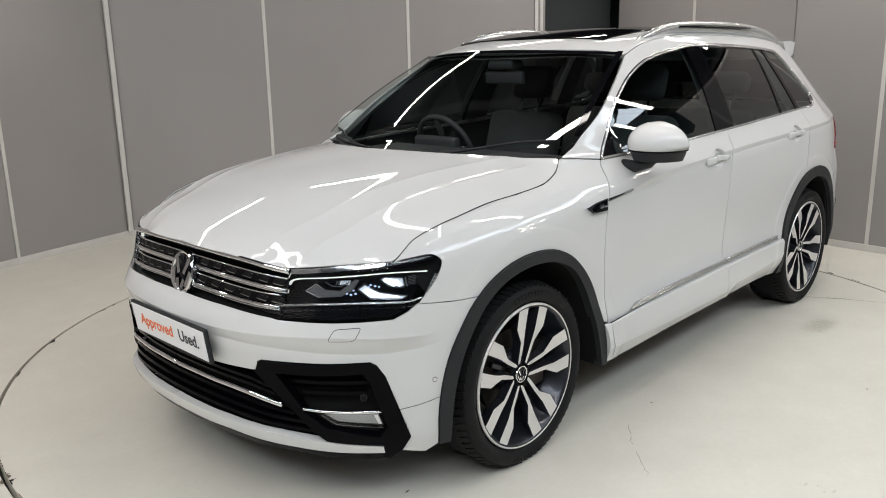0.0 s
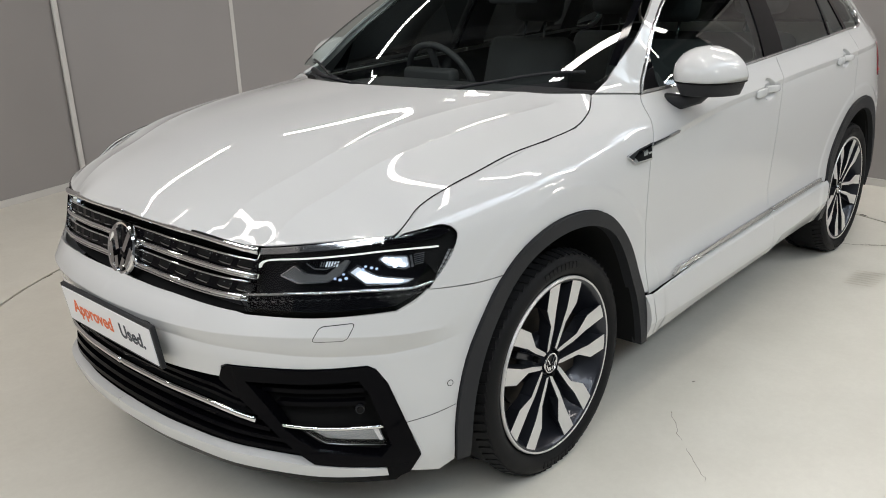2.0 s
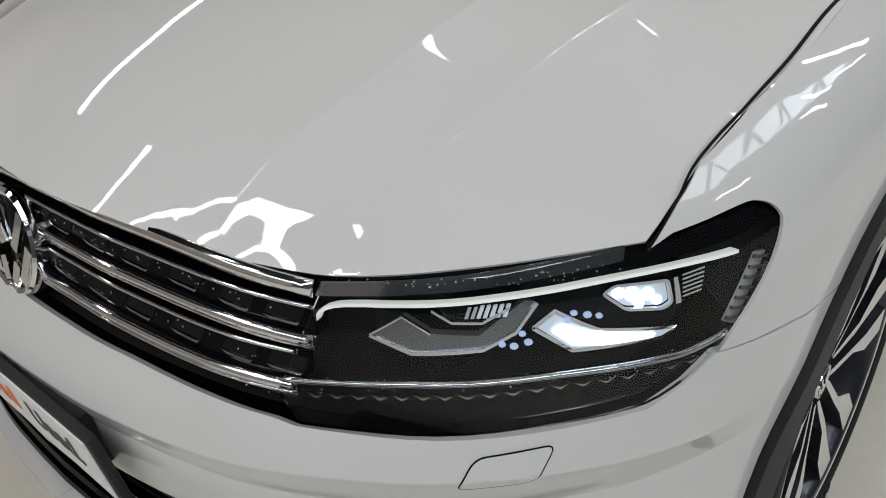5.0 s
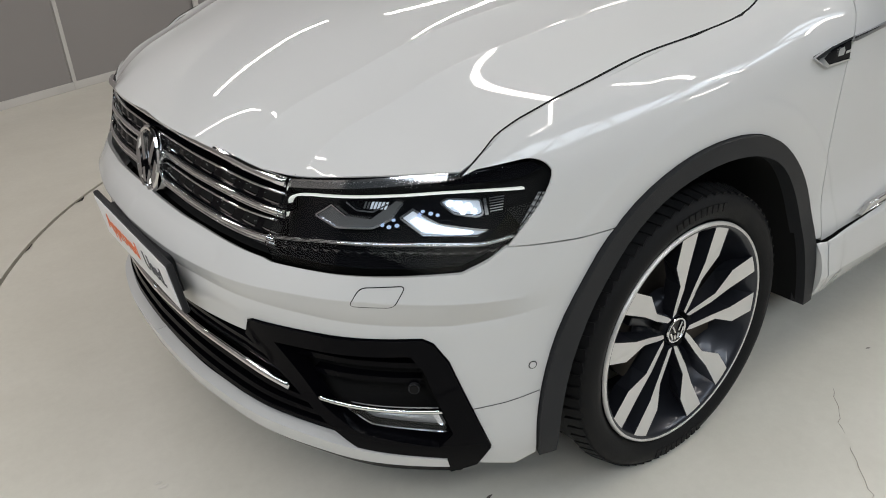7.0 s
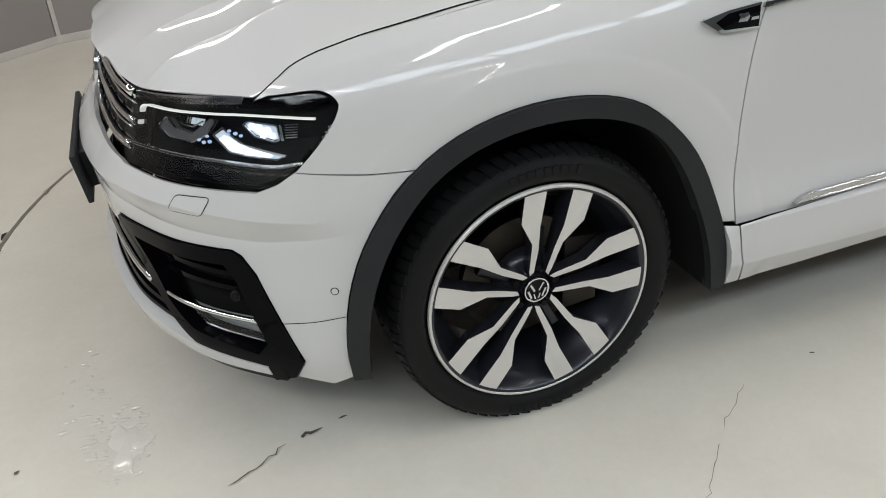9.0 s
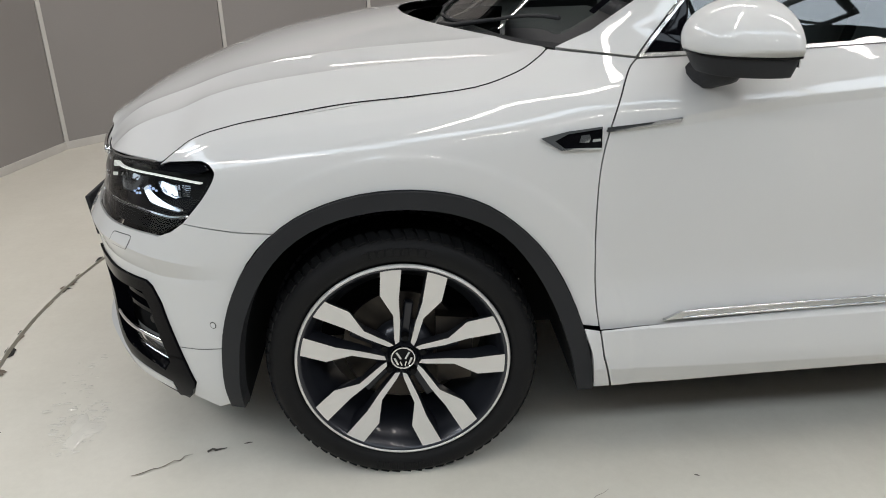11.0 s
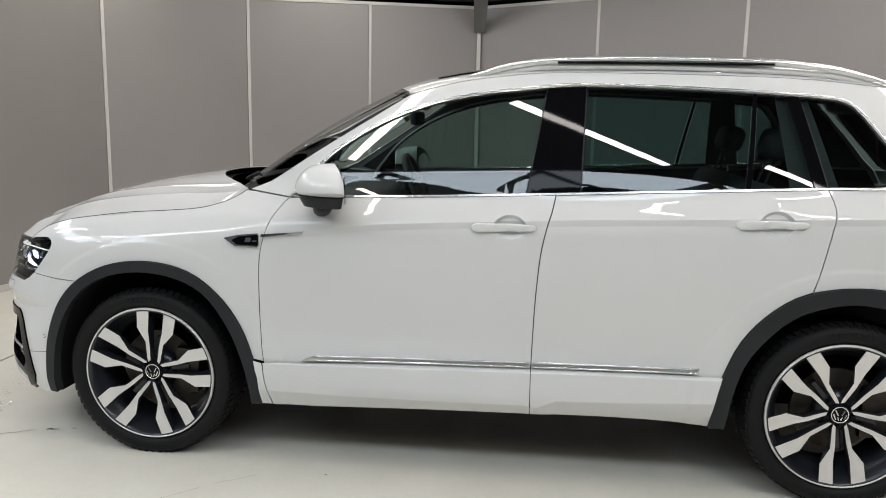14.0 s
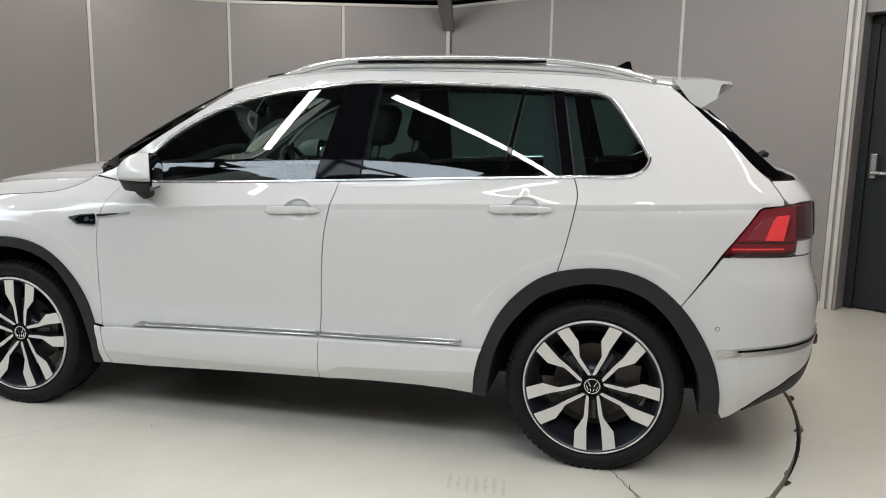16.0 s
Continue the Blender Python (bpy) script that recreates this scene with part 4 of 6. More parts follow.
low_r = [(1.543, .467), (1.545, .286), (1.615, .286), (1.79, .291), (1.967, .291), (2.1, .285), (2.207, .275)] + [p for p in arch_door if .275 < p[1] < .475] + [(2.243, .476), (2.0, .476)]
pair("door_sill_trim", car, WHITE, low_f, sill_face, out=.001, depth=.03, gap=.0015, label="white lower door moulding")
pair("door_sill_trim", car, WHITE, low_r, sill_face, out=.001, depth=.03, gap=.0015, label="white lower door moulding")
pair("sill_end", car, WHITE, [(.452, .435), (.493, .430), (.504, .36), (.523, .29), (.531, .256), (.486, .256), (.474, .365)], sill_face, out=.001, depth=.03)
DLO_TOP = [(.575, 1.075), (.73, 1.248), (.904, 1.366), (1.086, 1.443), (1.27, 1.487), (1.46, 1.512), (1.66, 1.531), (1.96, 1.529), (2.27, 1.518), (2.486, 1.507), (2.64, 1.495)]
DLO_END = [(2.69, 1.478), (2.735, 1.435), (2.80, 1.345), (2.852, 1.268), (2.861, 1.235), (2.835, 1.197), (2.767, 1.172), (2.573, 1.165)]
dlo_top = chain(DLO_TOP, 4)
dlo_end = chain([DLO_TOP[-1]] + DLO_END, 4)
roofside = [(x, float(ROOF_E(x))) for x in np.linspace(1.03, 2.95, 30)]
body_side = ([(.46, 1.087), (.392, 1.095), (.42, 1.108), (.479, 1.132)] + [(.479 + (1.017 - .479) * k / 8, 1.132 + (1.481 - 1.132) * k / 8) for k in range(1, 9)] + roofside
             + [(3.06, 1.44), (3.21, 1.303), (3.36, 1.168), (3.392, 1.10), (3.392, 1.0795), (3.2980, 1.0715), (3.2795, 1.0615), (3.1355, .8925), (2.996, .698)]
             + [p for p in ARCH_R[::-1] if 2.528 < p[0] < 2.995] + [(2.528, .805)] + DOOR_R[::-1] + dlo_end[::-1][1:] + dlo_top[::-1][1:])
pair("body_side", car, WHITE, body_side, flank, step=.025, label="white roof pillar and rear quarter")


def window(xb0, xt0, xb1, xt1):
    bx = [p[0] for p in BELT_F + BELT_R[1:]]
    bz = [p[1] for p in BELT_F + BELT_R[1:]]
    tx, tz = [p[0] for p in dlo_top], [p[1] for p in dlo_top]
    b = [(x, float(np.interp(x, bx, bz)) + .004) for x in np.linspace(xb0, xb1, 12)]
    t = [(x, float(np.interp(x, tx, tz)) - .004) for x in np.linspace(xt1, xt0, 16)]
    return b + t


pair("window_corner", car, GLOSSY, window(.59, .60, .685, .70), flank, out=-.004, gap=.001, depth=.01)
glass_f = pair("front_side_window", car, GLASS, window(.688, .703, 1.50, 1.565), flank, out=-.006, gap=.001, depth=.004, label="lightly tinted front side window")
pair("door_pillar", car, GLOSSY, window(1.503, 1.567, 1.70, 1.715), flank, out=-.002, gap=.0015, depth=.01, label="gloss black door pillar cover")
pair("rear_side_window", car, PRIVACY, window(1.703, 1.718, 2.285, 2.335), flank, out=-.006, gap=.001, depth=.004, label="dark privacy glass rear side window")
pair("window_divider", car, GLOSSY, window(2.287, 2.337, 2.307, 2.352), flank, out=-.002, gap=.0005, depth=.01)
pair("rear_side_window", car, PRIVACY, window(2.309, 2.354, 2.525, 2.455), flank, out=-.006, gap=.001, depth=.004, label="dark privacy glass rear side window")
pair("rear_pillar", car, GLOSSY, window(2.527, 2.457, 2.573, 2.503), flank, out=-.002, gap=.001, depth=.01)
quarter = [(2.577, 1.169)] + [(p[0] - .006, p[1] + (.004 if p[1] < 1.2 else -.004 if p[1] > 1.44 else 0)) for p in dlo_end[::-1][1:]] + [(2.58, 1.492), (2.507, 1.500)]
pair("quarter_window", car, PRIVACY, quarter, flank, out=-.006, gap=.002, depth=.004, label="dark privacy glass quarter window")

half = [(-.837, 0), (-.842, -.12), (-.832, -.25), (-.806, -.36), (-.777, -.46), (-.755, -.53), (-.725, -.60), (-.684, -.66), (-.630, -.72), (-.552, -.792), (-.46, -.799), (-.36, -.808), (-.24, -.817), (-.10, -.812), (.05, -.806), (.20, -.801), (.30, -.787), (.35, -.766), (.375, -.75),
        (.362, -.695), (.305, -.60), (.215, -.48), (.118, -.34), (.052, -.17), (.03, 0)]
edge = chain(half[:10], 3) + chain(half[10:], 3)
skin("bonnet", car, WHITE, edge + [(x, -y) for x, y in edge[::-1]][1:-1], bonnet_top, step=.022, depth=.003, gap=.0016, label="glossy white bonnet with pressed creases")
front = [(.895, 0), (.905, -.2), (.945, -.42), (1.017, -.628)]
base = [(.479, -.775), (.42, -.762), (.392, -.735), (.375, -.68), (.325, -.57), (.235, -.40), (.165, -.2), (.14, 0)]
wind = chain(front, 4) + chain(base, 4)
skin("windscreen", car, SCREEN, wind + [(x, -y) for x, y in wind[::-1]][1:-1], screen, step=.03, depth=.005, gap=.004, label="curved windscreen with rain drops")
redge = chain(front, 4) + [(x, -float(roof_edge(x))) for x in np.linspace(1.05, 2.95, 40)] + [(3.0, -.5), (3.02, -.3), (3.03, 0)]
skin("roof", car, WHITE, redge + [(x, -y) for x, y in redge[::-1]][1:-1], roof_top, step=.03, depth=.02, gap=.001, label="white roof skin")

# ---- rear end
tail_lamp = [(3.1366, .891), (3.2804, 1.059), (3.2977, 1.069), (3.39, 1.0775), (3.496, 1.086), (3.70, 1.086), (3.69, .955), (3.4586, .951), (3.4479, .902), (3.3789, .8925)]
rear_bumper = ([(2.996, .698), (3.143, .888), (3.43, .888), (3.60, .888), (3.66, .76), (TAIL, .76), (TAIL, .495), (3.75, .475), (3.60, .452), (3.47, .413), (3.37, .357), (3.29, .297), (3.21, .256), (3.185, .250), (3.17, .275)]
               + [p for p in ARCH_R[::-1] if p[0] > 2.997 and p[1] > .28])
skin("rear_bumper", car, WHITE, rear_bumper, flank, side="both", label="glossy white rear bumper")
skin("rear_diffuser", car, PLASTIC, [(3.27, .278), (3.29, .294), (3.37, .354), (3.47, .410), (3.60, .449), (3.75, .471), (TAIL, .491), (TAIL, .38), (3.70, .37), (3.57, .352), (3.39, .315)], flank, side="both", out=.002, depth=.05, label="dark grey rear diffuser")
skin("tailgate", car, WHITE, [(3.452, .890), (3.464, .947), (3.69, .951), (3.71, 1.090), (3.50, 1.090), (3.42, 1.083), (3.396, 1.10), (3.364, 1.168), (TAIL, 1.168), (TAIL, .765), (3.66, .765), (3.60, .890)], flank, side="both", label="white tailgate")
for s in ("left", "right"):
    tl = skin("tail_lamp", car, RED, tail_lamp, flank, side=s, step=.02, depth=.02, out=.004, label="red tail lamp, lit")
    skin("pale_lens", tl, REDPALE, [(3.222, .955), (3.262, .998), (3.300, 1.035), (3.345, 1.045), (3.318, 1.0), (3.300, .952)], flank, side=s, step=.02, depth=.003, out=.0065, gap=0, label="paler red lens")
    skin("lit_block", tl, REDLIT, [(3.302, .952), (3.322, 1.0), (3.350, 1.042), (3.408, 1.047), (3.379, .950)], flank, side=s, step=.02, depth=.004, out=.007, gap=0, label="glowing red block")
    for k in range(7):
        skin("lamp_cell", tl, DARKRED, disc(3.387 + .0045 * k, .957 + .0125 * k, .0028, 8), flank, side=s, step=.02, depth=.002, out=.010, gap=0)
    skin("dark_band", tl, DARKRED, [(3.186, .942), (3.190, .947), (3.446, .947), (3.443, .938)], flank, side=s, step=.02, depth=.004, out=.006, gap=0, label="dark red band")
    skin("lit_line", tl, REDLIT, [(3.170, .917), (3.176, .923), (3.380, .923), (3.380, .917)], flank, side=s, step=.02, depth=.004, out=.009, gap=0, label="thin glowing line")
    skin("dark_foot", tl, DARKRED, [(3.141, .893), (3.154, .907), (3.378, .908), (3.444, .915), (3.440, .903), (3.377, .8945)], flank, side=s, step=.02, depth=.004, out=.006, gap=0)
    skin("dark_edge", tl, DARKRED, [(3.445, .955), (3.452, 1.075), (3.496, 1.082), (3.69, 1.082), (3.675, .957)], flank, side=s, step=.02, depth=.004, out=.006, gap=0)
pair("bumper_strip", car, SATIN, [(3.141, .507), (3.133, .533), (3.312, .5485), (3.496, .563), (3.606, .569), (3.75, .575), (3.75, .552), (3.60, .538), (3.503, .5255), (3.315, .517)], flank, step=.02, out=.005, depth=.008, gap=0, label="satin metal strip along the rear bumper")
pair("rear_reflector", car, GLOSSY, [(3.215, .530), (3.222, .534), (3.382, .5475), (3.52, .557), (3.70, .567), (3.70, .560), (3.52, .549), (3.382, .5395), (3.222, .5265)], flank, step=.02, out=.008, depth=.004, gap=0)
bm = bmesh.new()
prism(bm, [(3.02, 1.445), (3.07, 1.43), (3.36, 1.185), (3.33, 1.165), (3.30, 1.18)], -.60, .60, top=1)
for v in bm.verts:
    v.co.y *= 1 - .10 * (v.co.z - 1.17) / .27 + .04
    v.co.x += .05 * (1 - (v.co.y / .6) ** 2)
part("rear_window", bm, GLOSSY, car, "dark glazed rear window", smooth=False)
for y in (-.605, .605):
    bm = bmesh.new()
    tube(bm, [(3.035, y * .93, 1.447), (3.20, y * .965, 1.317), (3.345, y, 1.19)], .006, 6)
    part("rear_window_edge", bm, SATIN, car)
bm = bmesh.new()
rows = []
for k in range(21):
    y = -.575 + 1.15 * k / 20
    e = (abs(y) / .575) ** 4
    tip = 3.165 + .03 * (1 - (y / .575) ** 2) - .05 * e
    rows.append([bm.verts.new(p) for p in ((2.93, y, 1.545 + .035 * (1 - (y / .60) ** 2)), (3.05, y, 1.545 + .03 * (1 - (y / .60) ** 2) + .004), (tip, y, 1.543 + .012 * (1 - (y / .60) ** 2)), (tip + .006, y, 1.534), (tip - .004, y, 1.526), (3.10, y, 1.475), (3.04, y, 1.437), (3.0, y, 1.46))])
for a, b in zip(rows, rows[1:]):
    for i in range(8):
        bm.faces.new((a[i], a[(i + 1) % 8], b[(i + 1) % 8], b[i]))
bm.faces.new(rows[0][::-1])
bm.faces.new(rows[-1])
bmesh.ops.recalc_face_normals(bm, faces=bm.faces)
part("roof_spoiler", bm, WHITE, car, "white roof spoiler", smooth=False)
bm = bmesh.new()
tube(bm, [(3.33, .0, 1.22), (3.375, 0, 1.24), (3.395, 0, 1.232)], [.014, .018, .010], 8)
tube(bm, [(3.375, 0, 1.235), (3.33, -.10, 1.232), (3.29, -.22, 1.255)], .007, 6)
part("rear_wiper", bm, PLASTIC, car)
bm = bmesh.new()
box(bm, (3.56, -.095, .375), (3.64, -.045, .42), bevel=.012)
box(bm, (3.63, -.09, .37), (3.665, -.05, .425), bevel=.012)
part("tow_bar_cover", bm, DARKRED, car, "small dark red tow hook cover")

# ---- body side trim
outer = dlo_top + dlo_end[1:] + BELT_R[::-1][1:] + BELT_F[::-1][1:-1]
pair("window_surround", car, SATIN, outer, flank, holes=[shrink(dense(outer, .03), .0095)], step=.02, out=.004, depth=.012, gap=.001, label="bright satin window surround")
pair("door_strip", car, SATIN, [(.652, .446), (.70, .468), (1.05, .479), (1.540, .491), (1.540, .474), (1.05, .464), (.76, .455)], flank, step=.02, out=.016, depth=.012, gap=0, label="bright strip along the lower door")
pair("door_strip", car, SATIN, [(1.547, .474), (1.547, .491), (1.85, .497), (2.157, .504), (2.148, .491), (1.85, .482)], flank, step=.02, out=.016, depth=.012, gap=0, label="bright strip along the lower door")
STRIPS = ([(.70, .467), (1.05, .478), (1.540, .490)], [(1.548, .490), (1.85, .496), (2.155, .503)])
for s in ("left", "right"):
    bd = skin("wing_badge", car, GLOSSY, [(.345, .918), (.40, .928), (.478, .936), (.478, .891), (.388, .892), (.365, .902)], flank, side=s, step=.015, out=.008, depth=.012, gap=0, label="black and chrome wing badge")
    skin("badge_edge", bd, CHROME, [(.338, .917), (.40, .931), (.478, .940), (.478, .935), (.40, .925), (.37, .910), (.392, .893), (.478, .892), (.478, .888), (.385, .888), (.362, .902)], flank, side=s, step=.01, out=.011, depth=.008, gap=0)
    skin("badge_mark", bd, CHROME, [(.425, .905), (.430, .921), (.448, .923), (.452, .914), (.447, .905)], flank, side=s, step=.01, out=.0105, depth=.004, gap=0)
    skin("badge_bar", bd, CHROME, [(.455, .906), (.457, .912), (.474, .913), (.474, .907)], flank, side=s, step=.01, out=.0105, depth=.004, gap=0)
    skin("door_badge_strip", car, DARKCHROME, [(.490, .937), (.660, .953), (.655, .945), (.50, .927), (.488, .927)], flank, side=s, step=.015, out=.008, depth=.012, gap=0, label="chrome strip on the door")


def handle(parent, x0, z0, length, s):
    """A slim body-coloured pull bar across a finger cup."""
    bm = bmesh.new()
    rows, n = [], 24
    for k in range(n + 1):
        t = k / n
        u, z = x0 + length * t, z0 + .006 * t
        p = flank(u, z + .03)
        q = flank(u, z - .03)
        y = p[1] + (q[1] - p[1]) * .5
        end = min(1, 9 * t + .15, 9 * (1 - t) + .15)
        ring = []
        for j in range(12):
            a = j / 12 * 2 * math.pi
            ca, sa = math.cos(a), math.sin(a)
            ring.append(bm.verts.new((p[0], (y - .003 - .004 * end - .006 * end * math.copysign(abs(ca) ** .7, ca)) * s, z + .003 + (.019 - .007 * t) * end ** .5 * math.copysign(abs(sa) ** .7, sa))))
        rows.append(ring)
    for a, b in zip(rows, rows[1:]):
        for j in range(12):
            bm.faces.new((a[j], a[(j + 1) % 12], b[(j + 1) % 12], b[j]))
    bm.faces.new(rows[0])
    bm.faces.new(rows[-1][::-1])
    bmesh.ops.recalc_face_normals(bm, faces=bm.faces)
    part("door_handle", bm, WHITE, parent, "body-coloured door handle")


for s, k in ((1, 0), (-1, 1)):
    handle(fronts[k], 1.303, .990, .245, s)
    handle(rears[k], 2.250, 1.034, .25, s)


def liner(line, s, deep):
    """The dark inside of a wheel arch, open towards the flank."""
    bm = bmesh.new()
    p = flank(np.array([q[0] for q in line]), np.array([q[1] for q in line]), -.012)
    a = [bm.verts.new((q[0], q[1] * s, q[2])) for q in p]
    b = [bm.verts.new((q[0], -deep * s, q[2])) for q in p]
    for i in range(len(a) - 1):
        bm.faces.new((a[i], a[i + 1], b[i + 1], b[i]))
    bm.faces.new(b)
    part("wheel_arch_liner", bm, SHELL, car)


for s in (1, -1):
    liner(ARCH_FI, s, .54)
    liner(ARCH_RI, s, .54)
bm = bmesh.new()
box(bm, (-.78, -.52, .24), (3.35, .52, .46), bevel=.03)
box(bm, (.49, -.84, .27), (2.2, .84, .46), bevel=.03)
part("underbody", bm, SHELL, car, "dark underbody", smooth=False)
inner = [(.50, .42)] + [(.49, .8), (.52, .98), (.58, 1.06), (1.6, 1.10), (2.57, 1.15), (2.57, .95), (2.50, .82)] + [p for p in ARCH_R[::-1] if p[0] < 2.46 and p[1] > .5] + [(2.20, .40)]
pair("door_card", car, DASH, inner, flank, out=-.05, depth=0, step=.05)
pair("wing_inner", car, SHELL, [(-.45, .72), (-.30, .74)] + [p for p in ARCH_F if -.25 < p[0] < .3] + [(.47, .45), (.47, 1.04), (.36, 1.05), (.1, .96), (-.3, .90), (-.55, .84)], flank, out=-.03, depth=0, step=.05)
pair("quarter_inner", car, SHELL, [(2.5, .84), (2.7, .86), (2.99, .75), (3.16, .93), (3.4, 1.05), (3.32, 1.16), (2.87, 1.16), (2.57, 1.13)], flank, out=-.05, depth=0, step=.05)
pair("pillar_trim", car, FABRIC, [(.50, 1.10), (1.03, 1.475), (1.3, 1.54), (1.66, 1.57), (2.4, 1.56), (2.9, 1.52), (3.05, 1.42), (3.3, 1.17)] + [(p[0] + .02, p[1] + (.0 if p[1] > 1.2 else -.02)) for p in dlo_end[::-1]] + [(p[0], p[1] + .004) for p in dlo_top[::-1]], flank, out=-.03, depth=0, step=.04)
pair("pillar_trim", car, FABRIC, window(1.50, 1.56, 1.71, 1.725), flank, out=-.035, depth=0, gap=0, step=.05)
pair("pillar_trim", car, FABRIC, window(2.45, 2.42, 2.62, 2.54), flank, out=-.035, depth=0, gap=0, step=.05)
skin("headliner", car, LINING, [(x, y * .97) for x, y in redge] + [(x, -y * .97) for x, y in redge[::-1]][1:-1], roof_top, step=.06, depth=0, out=-.035)
inb = [(x + .03, y * .96) for x, y in edge]
skin("bonnet_inner", car, SHELL, inb + [(x, -y) for x, y in inb[::-1]][1:-1], bonnet_top, step=.05, depth=0, out=-.03)

# ---- front end detail
def soft_corners(loop, r, n=5):
    """Round the corners of a flat outline."""
    out = []
    for i in range(len(loop)):
        a, p, b = Vector(loop[i - 1]), Vector(loop[i]), Vector(loop[(i + 1) % len(loop)])
        q0, q1 = p + (a - p).normalized() * r, p + (b - p).normalized() * r
        for k in range(n + 1):
            t = k / n
            q = q0 * (1 - t) ** 2 + p * 2 * t * (1 - t) + q1 * t * t
            out.append((q.x, q.y))
    return out


def bar(name, line, width, mat, out, s="both", depth=.012, parent=car, label=""):
    return skin(name, parent, mat, ribbon(line, width) if s != "both" else ([(NOSE, line[0][1] + width / 2)] + [(u, z + width / 2) for u, z in line[1:]] + [(u, z - width / 2) for u, z in line[1:][::-1]] + [(NOSE, line[0][1] - width / 2)]), flank, side=s, out=out, depth=depth, gap=0, step=.02, label=label)


def rod(name, path, radius, mat, out, parent, tall=1.0, s="both", label=""):
    """A rounded bar that follows the body: radius in depth, tall times that in height."""
    bm = bmesh.new()
    p = np.array(chain(path, 8 if len(path) < 12 else 1))
    q = flank(p[:, 0], p[:, 1], out)
    for k in {"both": (1, -1), "left": (1,), "right": (-1,)}[s]:
        tube(bm, [(x, y * (1 if k > 0 else -FAR_SIDE), z) for x, y, z in q], radius, 10, flat=tall)
    bmesh.ops.recalc_face_normals(bm, faces=bm.faces)
    return part(name, bm, mat, parent, label)


for s in ("left", "right"):
    rod("window_moulding", dlo_top[2:] + dlo_end[1:-2], .0042, CHROME, .003, car, 1.0, s, label="chrome moulding over the side windows")
for path in STRIPS:
    for drop_z in (0, -.0155):
        for s in ("left", "right"):
            rod("strip_edge", [(u, z + drop_z) for u, z in path], .0030, CHROME, .0155, car, 1.0, s)

grille = new("grille")
grille.parent = car
rod("grille_top_bar", [(NOSE, .861), (-1.35, .858), (-1.15, .850), (-.955, .834)], .0085, CHROME, .001, grille, 1.15, label="chrome strip along the bonnet edge")
for z0, z1, e in ((.812, .790, -.962), (.752, .737, -.985)):
    bar("grille_slat", [(NOSE, z0), (-1.35, z0 - .002), (-1.15, z0 - .010), (e, z1)], .034, GLOSSY, -.014, parent=grille, depth=.03, label="gloss black grille slat")
    rod("slat_edge", [(NOSE, z0 + .016), (-1.35, z0 + .014), (-1.15, z0 + .006), (e, z1 + .018)], .0028, CHROME, -.010, grille, 1.0, label="thin chrome line")
    rod("slat_chrome", [(NOSE, z0 - .020), (-1.35, z0 - .022), (-1.15, z0 - .030), (e, z1 - .018)], .0055, CHROME, -.006, grille, 1.25, label="chrome grille bar")
    rod("slat_lip", [(NOSE, z0 - .029), (-1.35, z0 - .031), (-1.15, z0 - .039), (e, z1 - .026)], .0022, CHROME, -.008, grille, 1.0)
    for u in (-1.44, -1.355, -1.27, -1.185, -1.10, -1.03):
        for s in ("left", "right"):
            zu = float(np.interp(u, (NOSE, -1.35, -1.15, e), (z0, z0 - .002, z0 - .010, z1)))
            skin("grille_cell", grille, SHELL, [(u, zu - .004), (u + .010, zu + .0115), (u + .058, zu + .0085), (u + .050, zu - .007)], flank, side=s, out=-.0135, depth=0, gap=0, step=.02)
            skin("cell_edge", grille, DARKCHROME, [(u, zu - .0035), (u + .010, zu - .0075), (u + .046, zu - .0105), (u + .050, zu - .0065), (u + .044, zu - .0075), (u + .012, zu - .005)], flank, side=s, out=-.011, depth=.003, gap=0, step=.02)
for z in (.843, .780, .715):
    bar("grille_rib", [(NOSE, z), (-1.3, z - .002), (-.985, z - .02)], .010, PLASTIC, -.03, parent=grille)


def emblem():
    """A chrome ring with plain bars on a dark disc, leaning with the grille."""
    m = Matrix.Translation((-.850, -.012, .762)) @ Matrix.Rotation(-math.pi / 2, 4, "Z") @ Matrix.Rotation(math.radians(-14), 4, "X")
    bm = bmesh.new()
    lathe(bm, [(.074, .05), (.077, .0), (.0765, -.008), (.072, -.012), (.066, -.010), (.063, -.004)], 64)
    for a, b in (((-.042, .048), (-.016, -.006)), ((.042, .048), (.016, -.006)), ((-.060, .006), (-.036, -.050)), ((.060, .006), (.036, -.050)), ((-.022, -.026), (-.010, -.058)), ((.022, -.026), (.010, -.058))):
        d = Vector((b[0] - a[0], 0, b[1] - a[1]))
        n = Vector((d.z, 0, -d.x)).normalized() * .0088
        c = [Vector((a[0], 0, a[1])) + n, Vector((b[0], 0, b[1])) + n, Vector((b[0], 0, b[1])) - n, Vector((a[0], 0, a[1])) - n]
        lo, hi = [bm.verts.new(q + Vector((0, -.003, 0))) for q in c], [bm.verts.new(q * .99 + Vector((0, -.011, 0))) for q in c]
        bm.faces.new(hi)
        for i in range(4):
            bm.faces.new((lo[i], lo[(i + 1) % 4], hi[(i + 1) % 4], hi[i]))
    bmesh.ops.recalc_face_normals(bm, faces=bm.faces)
    bmesh.ops.transform(bm, matrix=m, verts=bm.verts)
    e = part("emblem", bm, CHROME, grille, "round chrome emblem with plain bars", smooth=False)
    bm = bmesh.new()
    lathe(bm, [(.070, .04), (.068, -.004), (.0001, -.006)], 48, m=m)
    part("emblem_disc", bm, GLOSSY, e)


emblem()
